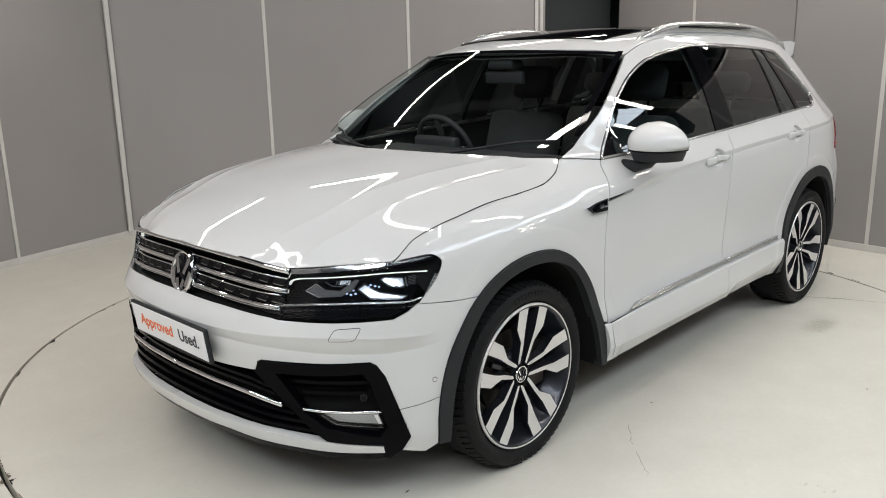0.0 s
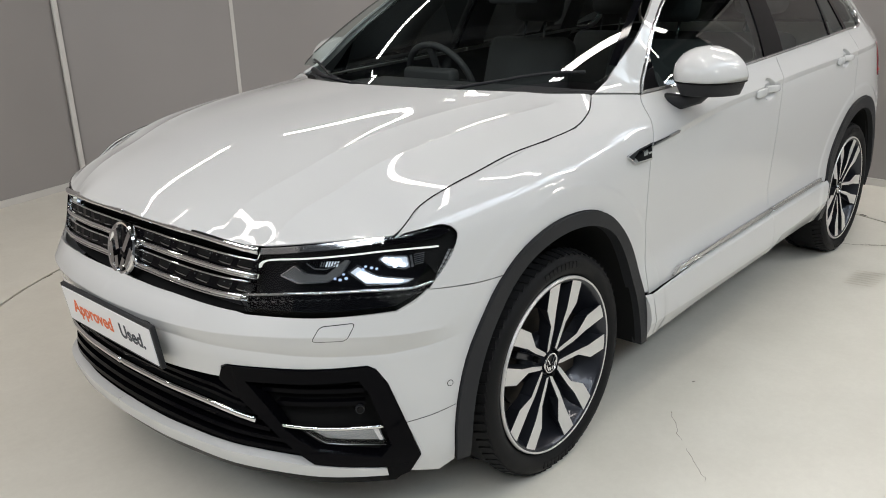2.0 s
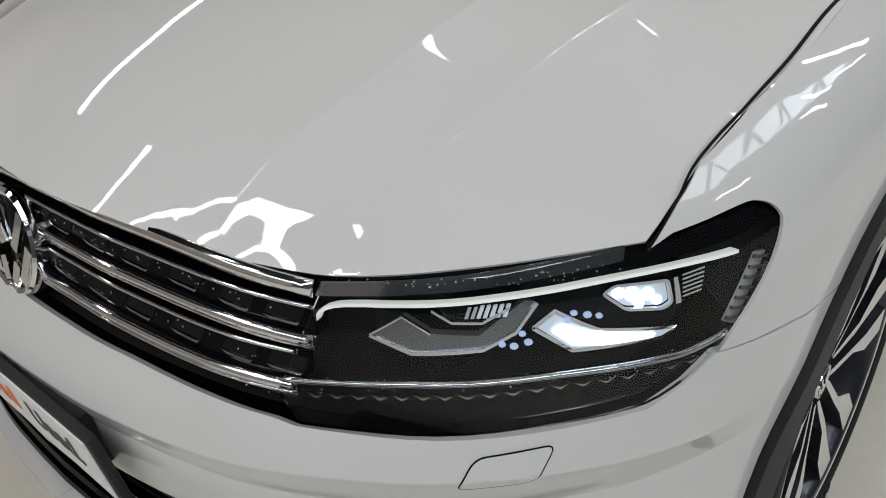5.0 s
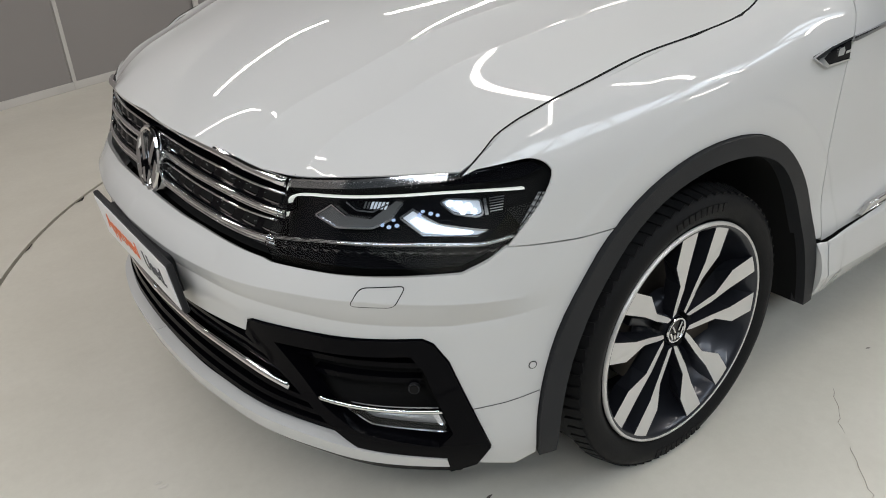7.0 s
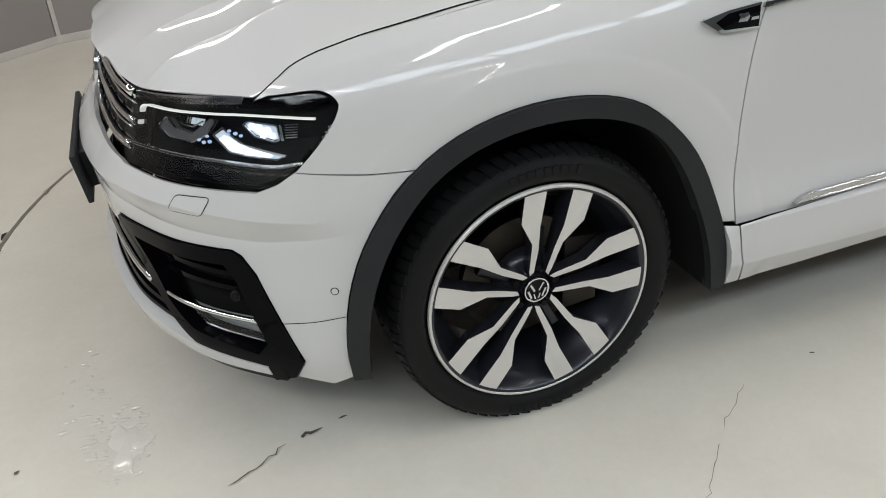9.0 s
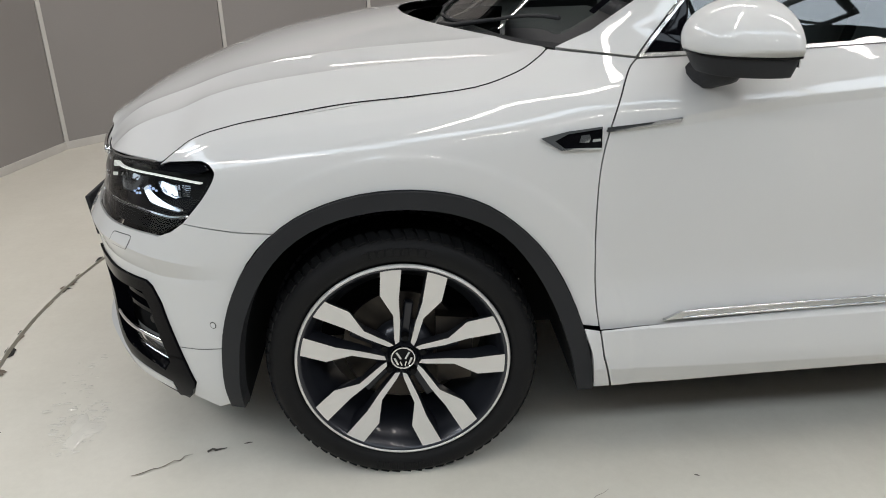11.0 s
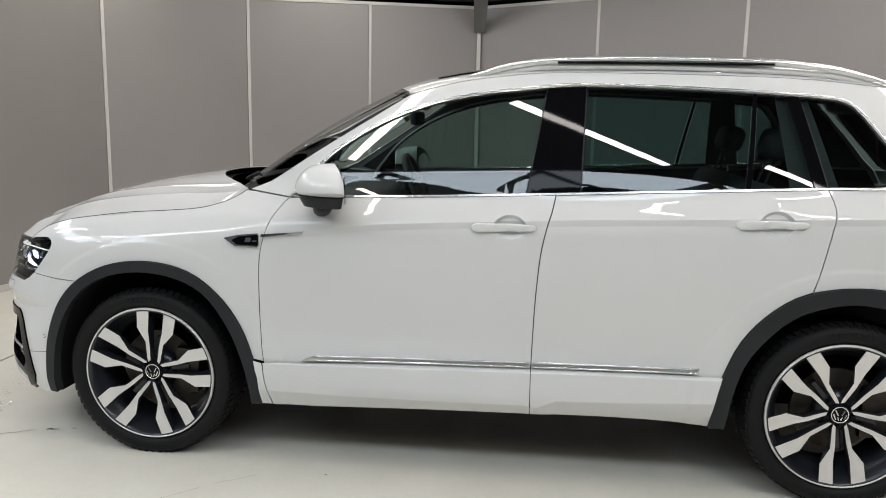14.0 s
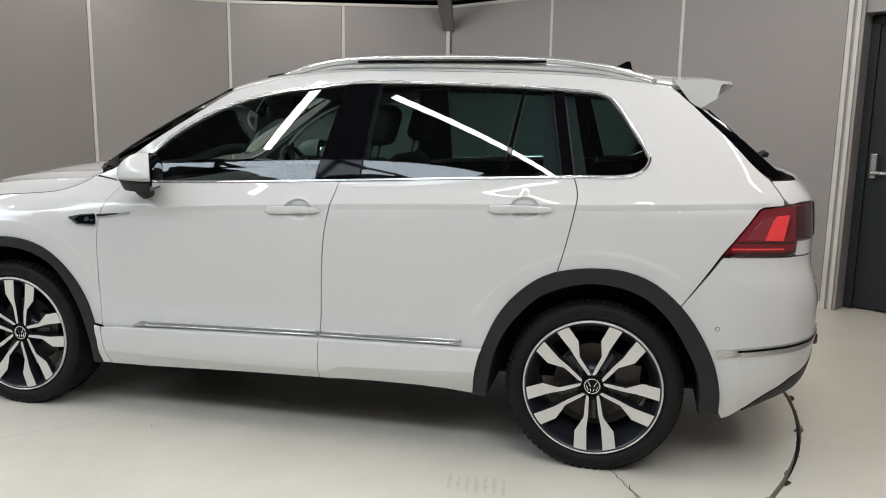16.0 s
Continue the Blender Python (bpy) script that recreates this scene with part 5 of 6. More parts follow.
# lower intake
intake = new("lower_intake")
intake.parent = car
rod("intake_chrome", [(NOSE, .432), (-1.35, .430), (-1.15, .420), (-.985, .398)], .0095, CHROME, -.004, intake, 1.0, label="chrome bar across the lower intake")
for z, e in ((.478, -1.04), (.455, -1.02), (.400, -.95), (.372, -.88), (.345, -.86)):
    bar("intake_slat", [(NOSE, z), (-1.3, z - .002), (-1.12, z - .012), (e, z - .03)], .011, VENT, -.012, parent=intake, depth=.03)
skin("splitter", car, GLOSSY, [(NOSE, .285), (-1.2, .278), (-1.0, .265), (-.80, .25), (-.64, .236), (-.60, .225), (-.62, .205), (-.80, .215), (-1.0, .235), (NOSE, .25)], flank, side="both", out=-.004, depth=.04, gap=0, label="gloss black front splitter")
for s in ("left", "right"):
    fg = skin("fog_lamp", car, LENS, [(-.862, .378), (-.655, .371), (-.637, .318), (-.80, .340)], flank, side=s, out=-.012, depth=.004, gap=.002, step=.02, label="clear front fog lamp")
    skin("fog_bowl", fg, FOG, [(-.855, .374), (-.66, .368), (-.645, .325), (-.80, .345)], flank, side=s, out=-.034, depth=.0, gap=0, step=.02)
    skin("fog_side", fg, REFLECT, [(-.675, .365), (-.662, .365), (-.648, .328), (-.660, .332)], flank, side=s, out=-.024, depth=.004, gap=0, step=.01)
    rod("vent_chrome", [(-.918, .394), (-.78, .389), (-.650, .384)], .0058, CHROME, .0, car, 1.0, s, label="chrome strip over the fog lamp")
    for z in (.475, .44):
        bar("vent_slat", [(-.97 if z > .45 else -.93, z), (-.80, z + .004), (-.69, z + .002)], .012, VENT, -.022, s=s, depth=.02)
    skin("bumper_seam", car, SHELL, ribbon([(-.590, .3846), (-.523, .3925), (-.4525, .4057)], .0018), flank, side=s, out=.0006, depth=0, gap=0, step=.02)
    eye = skin("vent_sensor", car, PLASTIC, disc(-.705, .428, .012, 16), flank, side=s, out=-.014, depth=.01, gap=0, step=.01)
    skin("sensor_face", eye, GLOSSY, disc(-.705, .428, .009, 16), flank, side=s, out=-.012, depth=.003, gap=0, step=.01)
    wash = soft_corners([(-.812, .629), (-.788, .668), (-.700, .672), (-.727, .628)], .014)
    skin("washer_gap", car, SHELL, wash, flank, side=s, out=.0006, depth=0, gap=0, step=.01)
    skin("washer_cover", car, WHITE, shrink(wash, .0018), flank, side=s, out=.0012, depth=.002, gap=0, step=.01, label="white headlamp washer cover")
    for u, z in ((-.468, .470), (3.135, .617)):
        ring = [(u + .009 * math.cos(a / 12 * 2 * math.pi), z + .009 * math.sin(a / 12 * 2 * math.pi)) for a in range(12)]
        sn = skin("parking_sensor", car, SHELL, ring, flank, side=s, out=.0008, depth=0, gap=0, step=.01)
        skin("sensor_face", sn, WHITE, [(u + (p[0] - u) * .78, z + (p[1] - z) * .78) for p in ring], flank, side=s, out=.0016, depth=.001, gap=0, step=.01)

# headlamp inside
for ob, s in zip(heads, ("left", "right")):
    line = chain([(-.974, .761), (-.964, .787), (-.950, .803), (-.904, .812), (-.764, .8215), (-.69, .8255), (-.622, .829), (-.544, .829), (-.468, .826)], 3)
    skin("light_guide", ob, LED, ribbon(line, .0036), flank, side=s, out=-.018, depth=.012, gap=0, step=.01, label="white daylight running strip, lit")
    skin("bezel_chrome", ob, DARKCHROME, [(-.948, .8395), (-.835, .851), (-.69, .8625), (-.612, .8665), (-.617, .853), (-.695, .847), (-.836, .8365), (-.955, .824)], flank, side=s, out=-.004, depth=.01, gap=0, step=.02, label="chrome strip above the headlamp")
    skin("lamp_bezel", ob, GLOSSY, [(-.64, .864), (-.588, .864), (-.475, .874), (-.447, .872), (-.432, .860), (-.47, .850), (-.58, .845), (-.63, .844)], flank, side=s, out=-.006, depth=.02, gap=.001, step=.02)
    strip = [(-1.008, .7235), (-.92, .732), (-.846, .739), (-.706, .743), (-.595, .740), (-.55, .740), (-.499, .749)]
    rod("lamp_strip", strip, .0036, CHROME, -.006, ob, 1.0, s, label="chrome strip in the headlamp")
    skin("lower_band", ob, GLOSSY, [(u, z - .005) for u, z in strip] + [(-.53, .728), (-.56, .712), (-.60, .696), (-.70, .693), (-.98, .692)], flank, side=s, out=-.014, depth=.01, gap=.001, step=.02)
    for k in range(18):
        u = -.975 + k * .025
        z = float(np.interp(u, [p[0] for p in strip], [p[1] for p in strip])) - .014
        skin("band_tooth", ob, DARKCHROME, [(u, z), (u + .010, z - .006), (u + .020, z), (u + .010, z - .0035)], flank, side=s, out=-.010, depth=.003, gap=0, step=.02)
    blade = [(-.906, .769), (-.865, .793), (-.829, .7765), (-.770, .774), (-.715, .809)]
    skin("reflector_wing", ob, LAMPGREY, blade + [(-.7025, .806), (-.728, .776), (-.766, .759), (-.8555, .753)], flank, side=s, out=-.036, depth=.012, gap=0, step=.015, label="grey reflector blade")
    skin("wing_edge", ob, REFLECT, ribbon([(-.906, .769), (-.8555, .7535), (-.766, .759), (-.728, .776), (-.7025, .806)], .0035), flank, side=s, out=-.033, depth=.004, gap=0, step=.02)
    skin("wing_edge", ob, REFLECT, ribbon([(-.906, .770), (-.865, .794), (-.829, .777)], .0022), flank, side=s, out=-.033, depth=.004, gap=0, step=.02)
    skin("low_beam_edge", ob, REFLECT, ribbon([(-.709, .7787), (-.684, .795), (-.655, .777), (-.635, .7665), (-.5404, .750), (-.5615, .7425), (-.667, .7475), (-.709, .7787)], .004), flank, side=s, out=-.034, depth=.008, gap=0, step=.015)
    skin("low_beam_back", ob, LITGREY, [(-.704, .779), (-.684, .791), (-.655, .774), (-.632, .764), (-.546, .7490), (-.5615, .7445), (-.667, .7500)], flank, side=s, out=-.034, depth=.004, gap=0, step=.015, label="pale lit reflector")
    skin("low_beam_bowl", ob, BEAM, [(-.690, .775), (-.678, .781), (-.650, .769), (-.625, .762), (-.570, .7515), (-.575, .748), (-.63, .7505), (-.668, .756)], flank, side=s, out=-.030, depth=.003, gap=0, step=.015, label="bright low beam")
    for u, z, r in ((-.745, .767, .005), (-.732, .764, .006), (-.716, .767, .006), (-.722, .777, .005), (-.665, .793, .005), (-.650, .789, .006), (-.637, .786, .005), (-.672, .786, .005)):
        skin("beam_cell", ob, BLUELED, disc(u, z, r * .8, 8, .7), flank, side=s, out=-.0285, depth=.003, gap=0, step=.02)
    # outer projector: a cut-off lens in a bright frame, with fins behind it
    lens = soft_corners([(-.634, .808), (-.618, .816), (-.552, .811), (-.547, .782), (-.560, .777), (-.606, .785)], .006, 3)
    skin("projector_frame", ob, REFLECT, lens, flank, side=s, holes=[shrink(lens, .003)], out=-.030, depth=.010, gap=0, step=.012, label="bright lens frame")
    skin("projector", ob, LITGREY, shrink(lens, .003), flank, side=s, out=-.036, depth=0, gap=0, step=.012, label="lit projector lens")
    for u, z, r in ((-.612, .804, .007), (-.596, .800, .009), (-.577, .797, .008), (-.588, .788, .006), (-.566, .788, .006)):
        skin("lens_cell", ob, BEAM, disc(u, z, r, 10, .85), flank, side=s, out=-.033, depth=.002, gap=0, step=.02)
    skin("lens_end", ob, REFLECT, [(-.546, .782), (-.548, .812), (-.543, .812), (-.539, .782)], flank, side=s, out=-.028, depth=.006, gap=0, step=.02)
    for j in range(6):
        skin("cup_fin", ob, REFLECT, [(-.536, .786 + .0048 * j), (-.536, .788 + .0048 * j), (-.511 + .001 * j, .790 + .0048 * j), (-.511 + .001 * j, .788 + .0048 * j)], flank, side=s, out=-.030, depth=.003, gap=0, step=.02)
    # inner module: a black brow over slanting bright fins
    skin("inner_brow", ob, GLOSSY, [(-.826, .803), (-.812, .8085), (-.724, .811), (-.735, .803), (-.765, .790), (-.800, .790)], flank, side=s, out=-.040, depth=.010, gap=0, step=.015)
    skin("inner_edge", ob, REFLECT, ribbon([(-.826, .802), (-.802, .7895), (-.765, .7885), (-.733, .803)], .0028), flank, side=s, out=-.034, depth=.004, gap=0, step=.02)
    for j in range(7):
        u = -.786 + .0075 * j
        skin("inner_fin", ob, LITGREY if j > 1 else REFLECT, [(u, .7935), (u + .006, .806), (u + .0105, .8065), (u + .0045, .7935)], flank, side=s, out=-.035, depth=.004, gap=0, step=.02)
    skin("side_marker", ob, MARKER, [(-.421, .811), (-.437, .813), (-.486, .747), (-.468, .738)], flank, side=s, out=-.022, depth=.004, gap=0, step=.015, label="pale ribbed side marker")
    for k in range(7):
        t = (k + .5) / 7
        u, z = -.478 + .049 * t, .7425 + .0695 * t
        skin("marker_rib", ob, SATIN, [(u - .011, z + .003), (u + .010, z - .003), (u + .0115, z), (u - .0095, z + .006)], flank, side=s, out=-.019, depth=.003, gap=0, step=.02)

# ---------------------------------------------------------------- wheels
WHEEL_R, RIM_R = .352, .281
WHEEL_SIZE = .98


def wheel_at(parent, x, y, left, spin):
    """A 20 inch wheel: low tyre, dark alloy with five machined double spokes, hub cap, bolts and brake disc."""
    hub = new("wheel")
    hub.parent = parent
    hub.location = (x, y, WHEEL_R * WHEEL_SIZE - .004)
    hub.scale = (WHEEL_SIZE,) * 3
    if not left:
        hub.rotation_euler = (0, 0, math.pi)
    tagged(hub, "two-tone machined alloy wheel with black low-profile tyre")
    bm = bmesh.new()
    prof = [(.258, .085), (.262, -.075), (.268, -.092), (.284, -.100), (.292, -.112), (.312, -.119), (.330, -.116), (.343, -.106),
            (.350, -.088), (.352, -.05), (.3525, 0), (.352, .05), (.350, .088), (.343, .106), (.32, .118), (.29, .112), (.262, .09)]
    lathe(bm, prof, 96, closed=True)
    bmesh.ops.recalc_face_normals(bm, faces=bm.faces)
    tyre = part("tyre", bm, RUBBER, hub, "black rubber tyre with grooved tread")
    # tread blocks along the shoulders
    bm = bmesh.new()
    for k in range(72):
        a = k / 72 * 2 * math.pi
        for s in (-1, 1):
            m = Matrix.Rotation(a + (.02 if s > 0 else 0), 4, "Y") @ Matrix.Translation((0, s * .083, .350)) @ Matrix.Rotation(s * -.25, 4, "X") @ Matrix.Rotation(.25, 4, "Z")
            box(bm, (-.011, -.022, -.006), (.011, .022, .004), m=m)
    part("tread", bm, RUBBER, tyre, smooth=False)["kind"] = "stuff"
    # raised band of plain bars on the sidewall
    bm = bmesh.new()
    for c in (1.57, 4.71):
        for k in range(9):
            a = c + (k - 4) * .062
            m = Matrix.Rotation(-a + math.pi / 2, 4, "Y") @ Matrix.Translation((0, -.1185, .318))
            box(bm, (-.007, -.0015, -.010), (.007, .003, .010), bevel=.001, m=m)
    part("sidewall_lettering", bm, RUBBER, tyre, smooth=False)["kind"] = "stuff"
    bm = bmesh.new()
    lathe(bm, [(.250, .09), (.250, -.03), (.236, -.045), (.252, -.062), (.262, -.086), (.268, -.098), (RIM_R, -.103), (RIM_R - .002, -.109), (.272, -.111), (.266, -.108), (.262, -.10), (.252, -.086),
                   (.246, -.062), (.226, -.046), (.226, .09)], 96)
    bmesh.ops.recalc_face_normals(bm, faces=bm.faces)
    part("rim", bm, ALLOY, hub, "dark grey alloy rim barrel")
    bm = bmesh.new()
    lathe(bm, [(.2700, -.1035), (.2725, -.1115), (.2755, -.1128), (.2785, -.1115), (.2805, -.105)], 96)
    part("rim_lip", bm, CUT, hub, "bright machined rim edge")
    # spokes: a dark body with a flat machined face
    for k in range(5):
        turn = Matrix.Rotation(math.radians(72 * k + spin), 4, "Y")
        for s in (-1, 1):
            face = [(s * .015, .047), (s * .024, .038), (s * .029, .055), (s * .039, .128), (s * .0785, .184), (s * .0845, .259), (s * .033, .2715), (s * .030, .176), (s * .020, .114)]
            bm = bmesh.new()
            if s > 0:
                face = face[::-1]
            fr = [bm.verts.new((p[0], -.080 - .028 * min(1, max(0, (p[1] - .045) / .20)) ** .8, p[1])) for p in face]
            bk = [bm.verts.new((p[0] * .62 + s * .010, -.050, p[1])) for p in face]
            bm.faces.new(fr)
            n = len(face)
            side_faces = [bm.faces.new((fr[i], bk[i], bk[(i + 1) % n], fr[(i + 1) % n])) for i in range(n)]
            for f in side_faces:
                f.material_index = 1
            bmesh.ops.recalc_face_normals(bm, faces=bm.faces)
            bmesh.ops.transform(bm, matrix=turn, verts=bm.verts)
            part("spoke", bm, [CUT, ALLOY], hub, "machined spoke face with dark flank", smooth=False)
        bm = bmesh.new()
        box(bm, (-.012, -.052, .04), (.012, -.03, .150), bevel=.004, m=turn)
        part("spoke_web", bm, ALLOY, hub, smooth=False)
        bm = bmesh.new()
        r = bmesh.ops.create_cone(bm, cap_ends=True, segments=6, radius1=.011, radius2=.009, depth=.02)
        bmesh.ops.transform(bm, matrix=Matrix.Rotation(math.radians(72 * k + spin), 4, "Y") @ Matrix.Translation((0, -.064, .054)) @ Matrix.Rotation(math.pi / 2, 4, "X"), verts=r["verts"])
        part("wheel_bolt", bm, SHELL, hub, smooth=False)
    bm = bmesh.new()
    lathe(bm, [(.085, -.015), (.078, -.046), (.050, -.052), (.037, -.056), (.0345, -.076)], 48)
    bmesh.ops.recalc_face_normals(bm, faces=bm.faces)
    part("hub", bm, ALLOY, hub, "dark alloy hub")
    bm = bmesh.new()
    lathe(bm, [(.0335, -.070), (.0335, -.079), (.030, -.082), (.027, -.0805), (.0001, -.0805)], 48)
    cap = part("hub_cap", bm, [GLOSSY], hub, "round hub cap with plain chrome emblem")
    bm = bmesh.new()
    lathe(bm, [(.0335, -.079), (.032, -.0825), (.029, -.0825), (.0275, -.0805)], 48)
    for a, b in (((-.017, .018), (-.006, -.002)), ((.017, .018), (.006, -.002)), ((-.023, .002), (-.014, -.019)), ((.023, .002), (.014, -.019)), ((-.008, -.009), (-.004, -.022)), ((.008, -.009), (.004, -.022))):
        tube(bm, [(a[0], -.0812, a[1]), (b[0], -.0812, b[1])], .0029, 6)
    part("cap_emblem", bm, CHROME, cap, smooth=False)
    bm = bmesh.new()
    lathe(bm, [(.06, -.01), (.160, -.01), (.160, .014), (.06, .014)], 64)
    part("brake_disc", bm, STEEL, hub, "worn steel brake disc", smooth=False)
    bm = bmesh.new()
    prism(bm, [(.09, -.10), (.18, -.09), (.19, .09), (.09, .10)], -.045, .03)
    part("brake_caliper", bm, STEEL, hub, smooth=False)
    return hub


for wx in (0.0, 2.681):
    for wl in (True, False):
        wheel_at(car, wx, -.788 if wl else .788, wl, 8.6 if wx < 1 else 31)

# ---------------------------------------------------------------- cabin


def rounded(bm, lo, hi, r, m=None, seg=3):
    vs = box(bm, lo, hi)
    es = list({e for v in vs for e in v.link_edges})
    out = bmesh.ops.bevel(bm, geom=es, offset=r, segments=seg, affect="EDGES", profile=.5)
    if m:
        keep = list({v for f in out["faces"] for v in f.verts} | {v for v in vs if v.is_valid})
        bmesh.ops.transform(bm, matrix=m, verts=keep)


def seat(x, y, width, front=True):
    """A dark cabin seat with a headrest on two chrome posts."""
    s = new("front_seat" if front else "rear_seat")
    s.parent = car
    s.location = (x, y, .52)
    bm = bmesh.new()
    rounded(bm, (-.30, -width / 2, 0), (.24, width / 2, .17), .05)
    part("cushion", bm, FABRIC, s)
    lean = Matrix.Translation((.20, 0, .10)) @ Matrix.Rotation(math.radians(17), 4, "Y")
    bm = bmesh.new()
    rounded(bm, (-.07, -width / 2, 0), (.07, width / 2, .58 if front else .56), .06, lean)
    part("backrest", bm, FABRIC, s)
    for hy in ((0,) if front else (-width / 3, width / 3)):
        bm = bmesh.new()
        rounded(bm, (-.05, hy - .135, .66), (.055, hy + .135, .85 if front else .79), .045, lean)
        head = part("headrest", bm, FABRIC, s)
        bm = bmesh.new()
        for k in (-.06, .06):
            tube(bm, [lean @ Vector((0, hy + k, .55)), lean @ Vector((0, hy + k, .68))], .006, 8)
        part("headrest_posts", bm, CHROME, head)


seat(1.22, -.36, .50)
seat(1.22, .36, .50)
seat(2.08, 0, 1.30, front=False)
bm = bmesh.new()
rounded(bm, (.46, -.70, .70), (.86, .70, 1.045), .07)
part("dashboard", bm, DASH, car, "dark soft-touch dashboard")
bm = bmesh.new()
lathe(bm, [(.185 + .015 * math.cos(a / 8 * 6.2832), .015 * math.sin(a / 8 * 6.2832)) for a in range(8)], 40, closed=True)
rounded(bm, (-.06, -.02, -.06), (.06, .02, .05), .018)
for a in (0, 180, 270):
    box(bm, (.04, -.008, -.018), (.175, .008, .018), bevel=.004, m=Matrix.Rotation(math.radians(a), 4, "Y"))
bmesh.ops.transform(bm, matrix=Matrix.Translation((.90, .37, 1.02)) @ Matrix.Rotation(math.radians(90), 4, "Z") @ Matrix.Rotation(math.radians(-24), 4, "X"), verts=bm.verts)
part("steering_wheel", bm, DASH, car, "black steering wheel on the right-hand side")
bm = bmesh.new()
tube(bm, [(.62, .37, .92), (.88, .37, 1.01)], .04, 12)
part("steering_column", bm, DASH, car)
bm = bmesh.new()
rounded(bm, (.80, .22, 1.01), (.86, .52, 1.09), .02)
part("instrument_hood", bm, DASH, car)
bm = bmesh.new()
rounded(bm, (.93, -.12, 1.355), (.965, .12, 1.42), .014)
tube(bm, [(.95, 0, 1.42), (.93, 0, 1.46)], .012, 8)
rounded(bm, (.90, -.08, 1.425), (1.00, .08, 1.475), .02)
part("interior_mirror", bm, DASH, car, "dark interior mirror and sensor housing")
bm = bmesh.new()
rounded(bm, (2.42, -.62, .62), (3.20, .62, 1.02), .05)
part("boot_cover", bm, FABRIC, car)

# ---------------------------------------------------------------- mirrors, rails, wipers, plate


def door_mirror(s):
    m = new("door_mirror")
    m.parent = car
    tagged(m, "white door mirror with black lower half")

    def shell(z_lo, z_hi, grow):
        """A slice of the mirror's egg shape with a flat face towards the driver."""
        bm = bmesh.new()
        rings, n, k = [], 32, 12
        rear = set()
        for i in range(k + 1):
            z = z_lo + (z_hi - z_lo) * i / k
            w = (z - 1.125) / .092
            wide = max(.0, 1 - w ** 2.0) ** .60 if w > 0 else 1 - .45 * (-w) ** 1.5
            deep = max(.0, 1 - w ** 2.0) ** .5 if w > 0 else 1 - .28 * (-w) ** 1.5
            ring = []
            back = .074 * grow * (.55 + .45 * wide)
            for j in range(n):
                a = (j / n * 2 - 1) * math.pi
                q = max(0, (abs(a) - .9) / (math.pi - .9))
                x = back - (back + .112 * wide * grow) * (1 - math.cos(q * math.pi)) / 2
                y = math.copysign(abs(math.sin(a)) ** .75, math.sin(a)) * .104 * deep * grow
                x -= .030 * (y / .1)
                ring.append(bm.verts.new((.755 + x, (-.955 + y) * s, z + .014 * (y / .1) * (1 if w > 0 else .3))))
            rings.append(ring)
        for a, b in zip(rings, rings[1:]):
            for j in range(n):
                f = bm.faces.new((a[j], a[(j + 1) % n], b[(j + 1) % n], b[j]))
                if abs(j + .5 - n / 2) < .9 / math.pi * n / 2:
                    rear.add(f)
        bm.faces.new(rings[0][::-1])
        bm.faces.new(rings[-1])
        bmesh.ops.recalc_face_normals(bm, faces=bm.faces)
        for f in bm.faces:
            f.material_index = 1 if f in rear else 0
        return bm

    part("mirror_cap", shell(1.108, 1.2165, 1.0), [WHITE, GLOSSY], m, "white painted cap")
    part("mirror_base", shell(1.062, 1.104, .96), [PLASTIC, GLOSSY], m, "dark grey lower housing")
    part("indicator", shell(1.1035, 1.1085, 1.005), [GLOSSY, GLOSSY], m)
    bm = bmesh.new()
    tube(bm, [(.70, -.82 * s, 1.045), (.725, -.88 * s, 1.035), (.745, -.93 * s, 1.055), (.75, -.95 * s, 1.075)], [.030, .034, .036, .034], 12, flat=.75)
    part("mirror_foot", bm, PLASTIC, m)
    bm = bmesh.new()
    prism(bm, [(-1.030, 1.078), (-.882, 1.078), (-.880, 1.14), (-.90, 1.168), (-.945, 1.178), (-1.005, 1.158), (-1.03, 1.12)], .833, .836, axis="x")
    for v in bm.verts:
        v.co.x += -.30 * (v.co.y + .955) - .003
        v.co.y *= s
    bmesh.ops.recalc_face_normals(bm, faces=bm.faces)
    part("mirror_glass", bm, CHROME, m, "mirror glass", smooth=False)


for s in (1, -1):
    door_mirror(s)
    # roof rail
    bm = bmesh.new()
    pts = chain([(1.25, 1.560), (1.32, 1.576), (1.42, 1.602), (1.56, 1.622), (1.8, 1.632), (2.1, 1.634), (2.4, 1.626), (2.62, 1.603), (2.76, 1.573), (2.86, 1.546)], 4)
    tube(bm, [(x, -.57 * s, z) for x, z in pts], [.008 + .010 * min(1, 6 * i / len(pts), 6 * (len(pts) - 1 - i) / len(pts)) for i in range(len(pts))], 10, flat=.75)
    rail = part("roof_rail", bm, RAIL, car, "silver roof rail")
    bm = bmesh.new()
    box(bm, (1.60, -.585 * s - .006, 1.612), (2.42, -.585 * s + .006, 1.621), bevel=.002)
    part("rail_slot", bm, GLOSSY, rail)
    bm = bmesh.new()
    tube(bm, [(x, -.562 * s, min(z - .014, float(roof_top(x, -.562)[2]) + .02)) for x, z in pts], .014, 8, flat=1.4)
    part("rail_foot", bm, RAIL, rail)

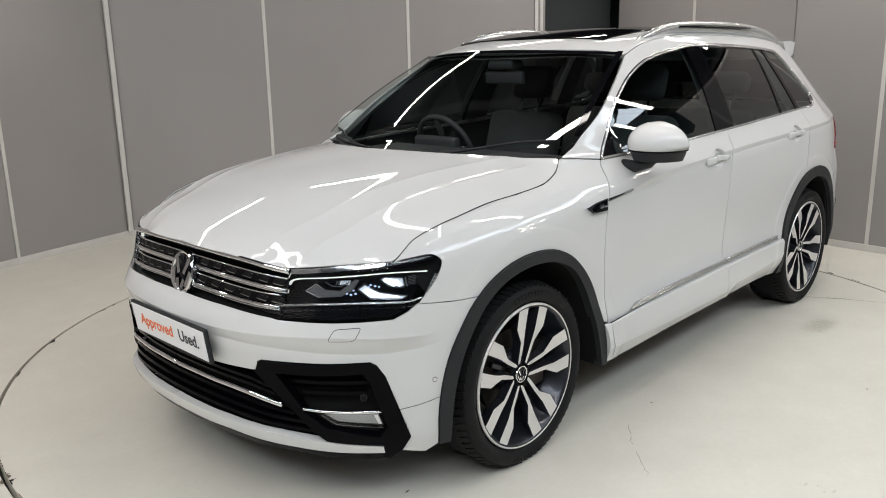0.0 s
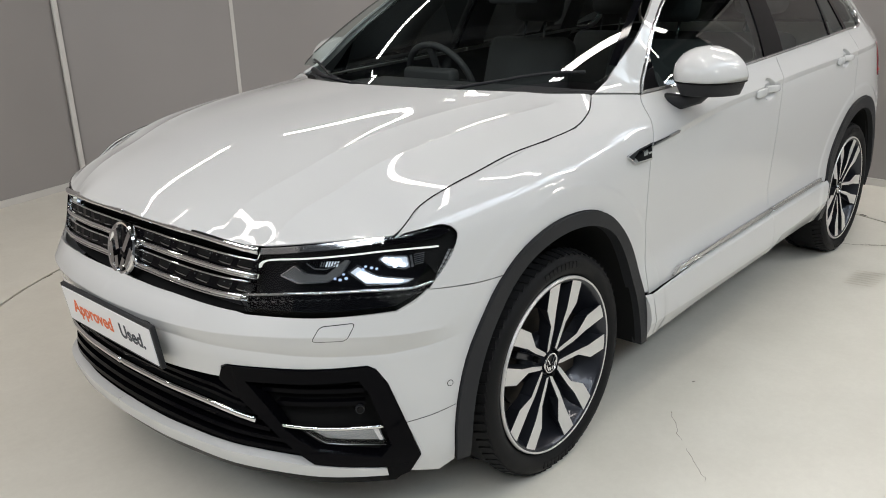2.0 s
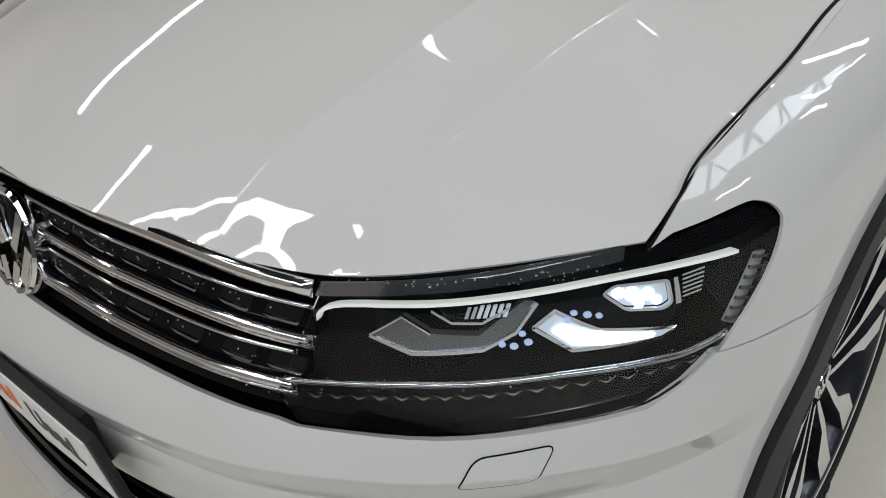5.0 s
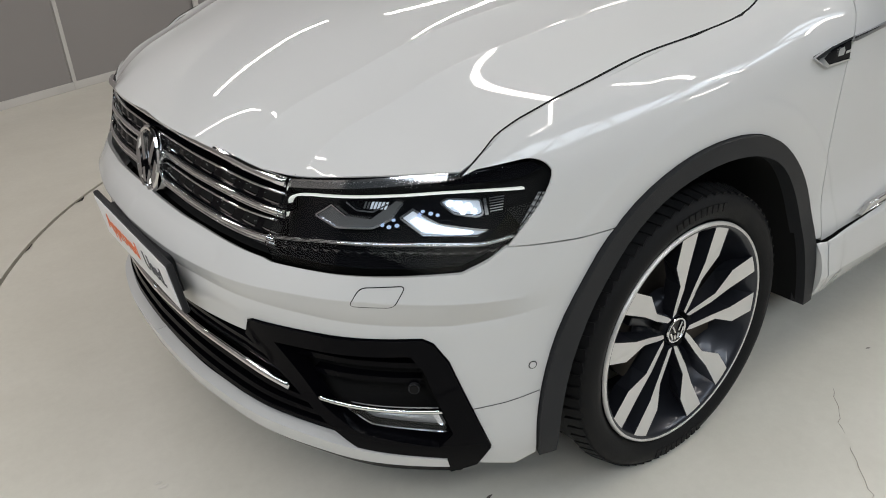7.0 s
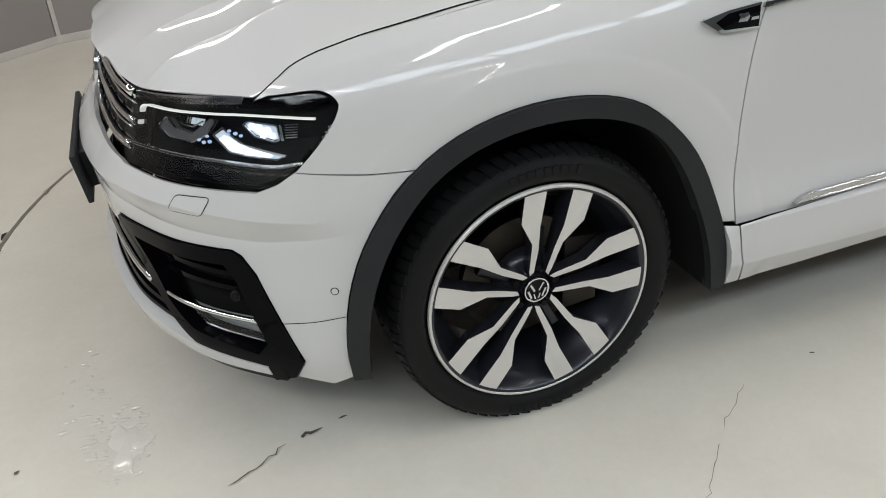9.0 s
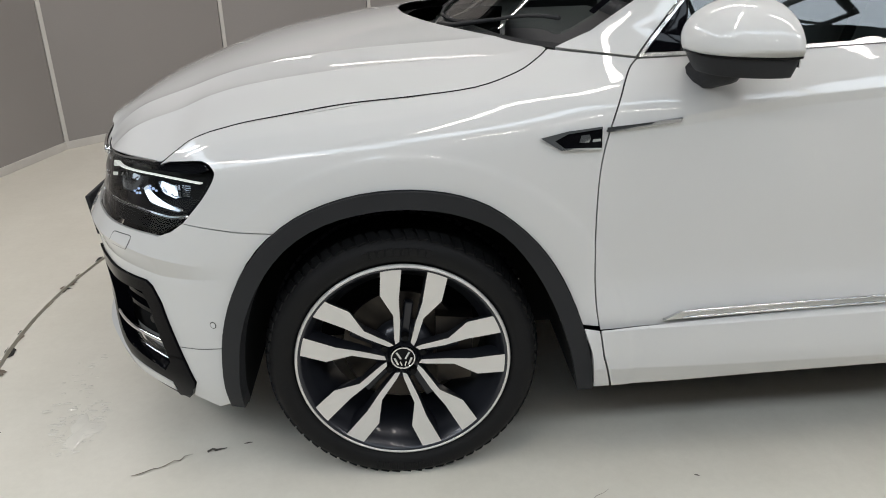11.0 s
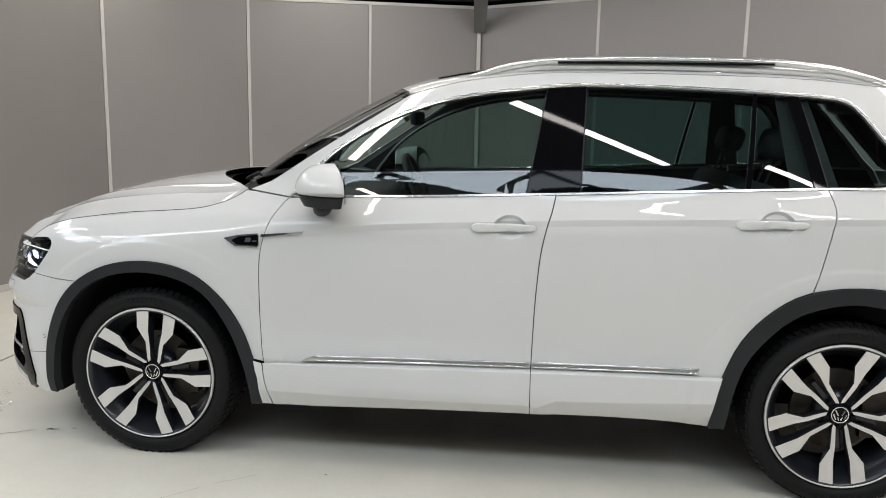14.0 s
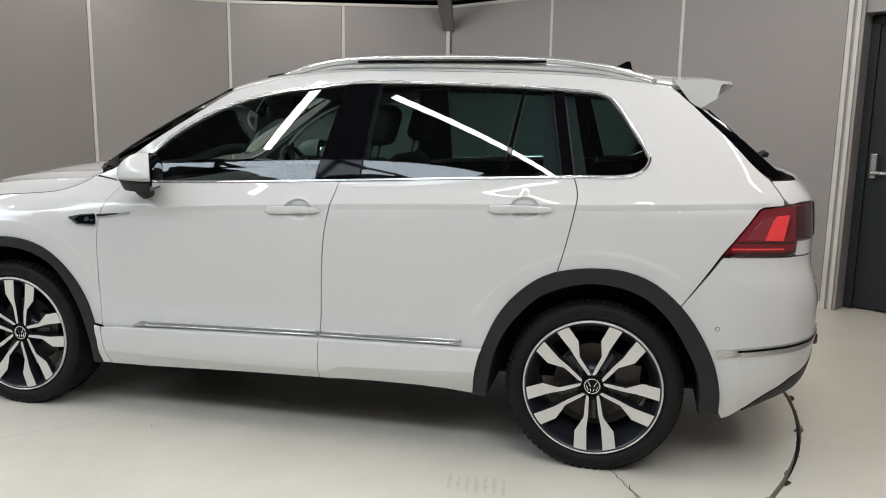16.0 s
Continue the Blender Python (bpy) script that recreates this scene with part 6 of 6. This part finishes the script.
sun = [(1.06, 0), (1.075, -.25), (1.11, -.46), (1.3, -.475), (2.3, -.47), (2.42, -.45), (2.45, -.2), (2.45, 0)]
skin("sunroof", car, GLOSSY, sun + [(x, -y) for x, y in sun[::-1]][1:-1], roof_top, step=.05, out=.006, depth=.012, gap=0, label="black glass panoramic roof")
bm = bmesh.new()
prism(bm, [(2.62, 1.605), (2.68, 1.625), (2.735, 1.655), (2.752, 1.652), (2.765, 1.60)], -.012, .012)
part("roof_aerial", bm, GLOSSY, car, "black shark fin aerial", smooth=False)

# scuttle and wipers
GLASS_X = pchip([0, .2, .40, .57, .68, .745], [.14, .165, .235, .325, .375, .40])


def scuttle_top(x, y, out=0.0):
    x, y = np.asarray(x, float), np.asarray(y, float)
    return np.stack([x, y, np.minimum(screen(x, y)[..., 2] - .012, bonnet_top(x, y)[..., 2] - .035) + out], -1)


ys = np.linspace(-.745, .745, 41)
lead = [(float(np.interp(abs(y), [0, .17, .34, .48, .60, .70, .75], [.03, .052, .118, .215, .305, .362, .385])) - .03, float(y)) for y in ys]
skin("scuttle", car, PLASTIC, lead + [(float(GLASS_X(abs(y))) + .05, float(y)) for y in ys[::-1]], scuttle_top, step=.03, depth=0, gap=0, label="dark plastic scuttle panel")
for s in (1, -1):
    side_line = [(.479 + (1.017 - .479) * k / 8, -(.775 + (.628 - .775) * k / 8)) for k in range(9)]
    skin("windscreen_edge", car, GLOSSY, [(x, y * s) for x, y in side_line] + [(x - .006, (y + .026) * s) for x, y in side_line[::-1]], screen, step=.03, out=.0015, depth=0, gap=0)
top_edge = [(x - .004, y) for x, y in chain(front, 3)]
skin("windscreen_edge", car, GLOSSY, top_edge + [(x - .03, y * .98) for x, y in top_edge[::-1]][:-1] + [(.861, 0)] + [(x - .03, -y * .98) for x, y in top_edge][1:] + [(x, -y) for x, y in top_edge[::-1]][:-1], screen, step=.03, out=.0015, depth=0, gap=0)
for y0, y1 in ((.62, -.10), (-.08, -.70)):
    bm = bmesh.new()
    span_y = np.linspace(y0, y1, 11)
    pts = [tuple(screen(float(GLASS_X(abs(y))) + .030, y, .008)) for y in span_y]
    tube(bm, pts, .0055, 6)
    w = part("wiper", bm, PLASTIC, car, "black windscreen wiper")
    bm = bmesh.new()
    arm = [tuple(screen(float(GLASS_X(abs(y))) - .005 + .03 * k, y, .012)) for k, y in zip((0, .4, 1), (span_y[1] - .02, span_y[3], span_y[6]))]
    tube(bm, arm, [.012, .008, .005], 8)
    part("wiper_arm", bm, PLASTIC, w)

# number plate with its dealer text
tilt = Matrix.Translation((-.934, -.032, .570)) @ Matrix.Rotation(math.radians(-7), 4, "Y")
bm = bmesh.new()
box(bm, (-.006, -.270, -.063), (.008, .270, .063), bevel=.004, m=tilt)
box(bm, (.004, -.20, -.05), (.045, .20, .045), bevel=.004, m=tilt)
plate = tagged(part("number_plate", bm, PLASTIC, car, smooth=False), "white display plate with orange and black words")
bm = bmesh.new()
box(bm, (-.0085, -.259, -.054), (-.004, .259, .054), bevel=.0015, m=tilt)
part("plate_face", bm, PLATE, plate, smooth=False)


def words(text, y, size, mat):
    c = bpy.data.curves.new("plate_word", "FONT")
    c.body, c.size, c.extrude = text, size, .0004
    c.offset = .0012
    c.materials.append(mat)
    ob = new("plate_word", c)
    ob.matrix_world = tilt @ Matrix.Translation((-.0092, y, -.016)) @ Matrix.Rotation(math.radians(-90), 4, "Z") @ Matrix.Rotation(math.radians(90), 4, "X")
    dg = bpy.context.evaluated_depsgraph_get()
    me = bpy.data.meshes.new_from_object(ob.evaluated_get(dg))
    bpy.data.objects.remove(ob)
    mo = new("plate_word", me)
    mo.matrix_world = tilt @ Matrix.Translation((-.0092, y, -.016)) @ Matrix.Rotation(math.radians(-90), 4, "Z") @ Matrix.Rotation(math.radians(90), 4, "X")
    mo.parent = plate
    return tagged(mo, "plain printed word on the plate")


words("Approved", .205, .060, ORANGE)
words("Used.", -.078, .060, INK)

# rain drops left on the grille, the lamps and the bonnet
random.seed(11)
bm = bmesh.new()


def drop(p, n, r):
    """A flat bead of water on a surface."""
    m = Matrix.Translation(Vector(p)) @ Vector(n).to_track_quat("Z", "Y").to_matrix().to_4x4() @ Matrix.Diagonal((1, 1, .45, 1))
    bmesh.ops.create_icosphere(bm, subdivisions=1, radius=r, matrix=m)


for k in range(90):
    z0 = random.choice((.812, .752))
    u = random.uniform(-1.46, -1.0)
    z = z0 - float(np.interp(u, [-1.5, -1.35, -1.15, -.98], [0, .002, .010, .020])) + random.choice((-.020, .015)) + random.uniform(-.004, .004)
    p = flank(u, z, 0)
    drop(p, (-1, -.5, .6), random.uniform(.0007, .0014))
for k in range(60):
    u = random.uniform(-1.0, -.52)
    drop(flank(u, float(np.interp(u, (-1.0, -.92, -.7, -.52), (.724, .732, .743, .745))) + random.uniform(-.008, .012), .001), (-1, -1, .4), random.uniform(.0006, .0013))
for k in range(50):
    drop(flank(random.uniform(-.94, -.62), random.uniform(.845, .855), .0), (-1, -1, .6), random.uniform(.0006, .0013))
tagged(part("rain_drops", bm, BEAD, car), "small beads of rain water", kind="stuff")
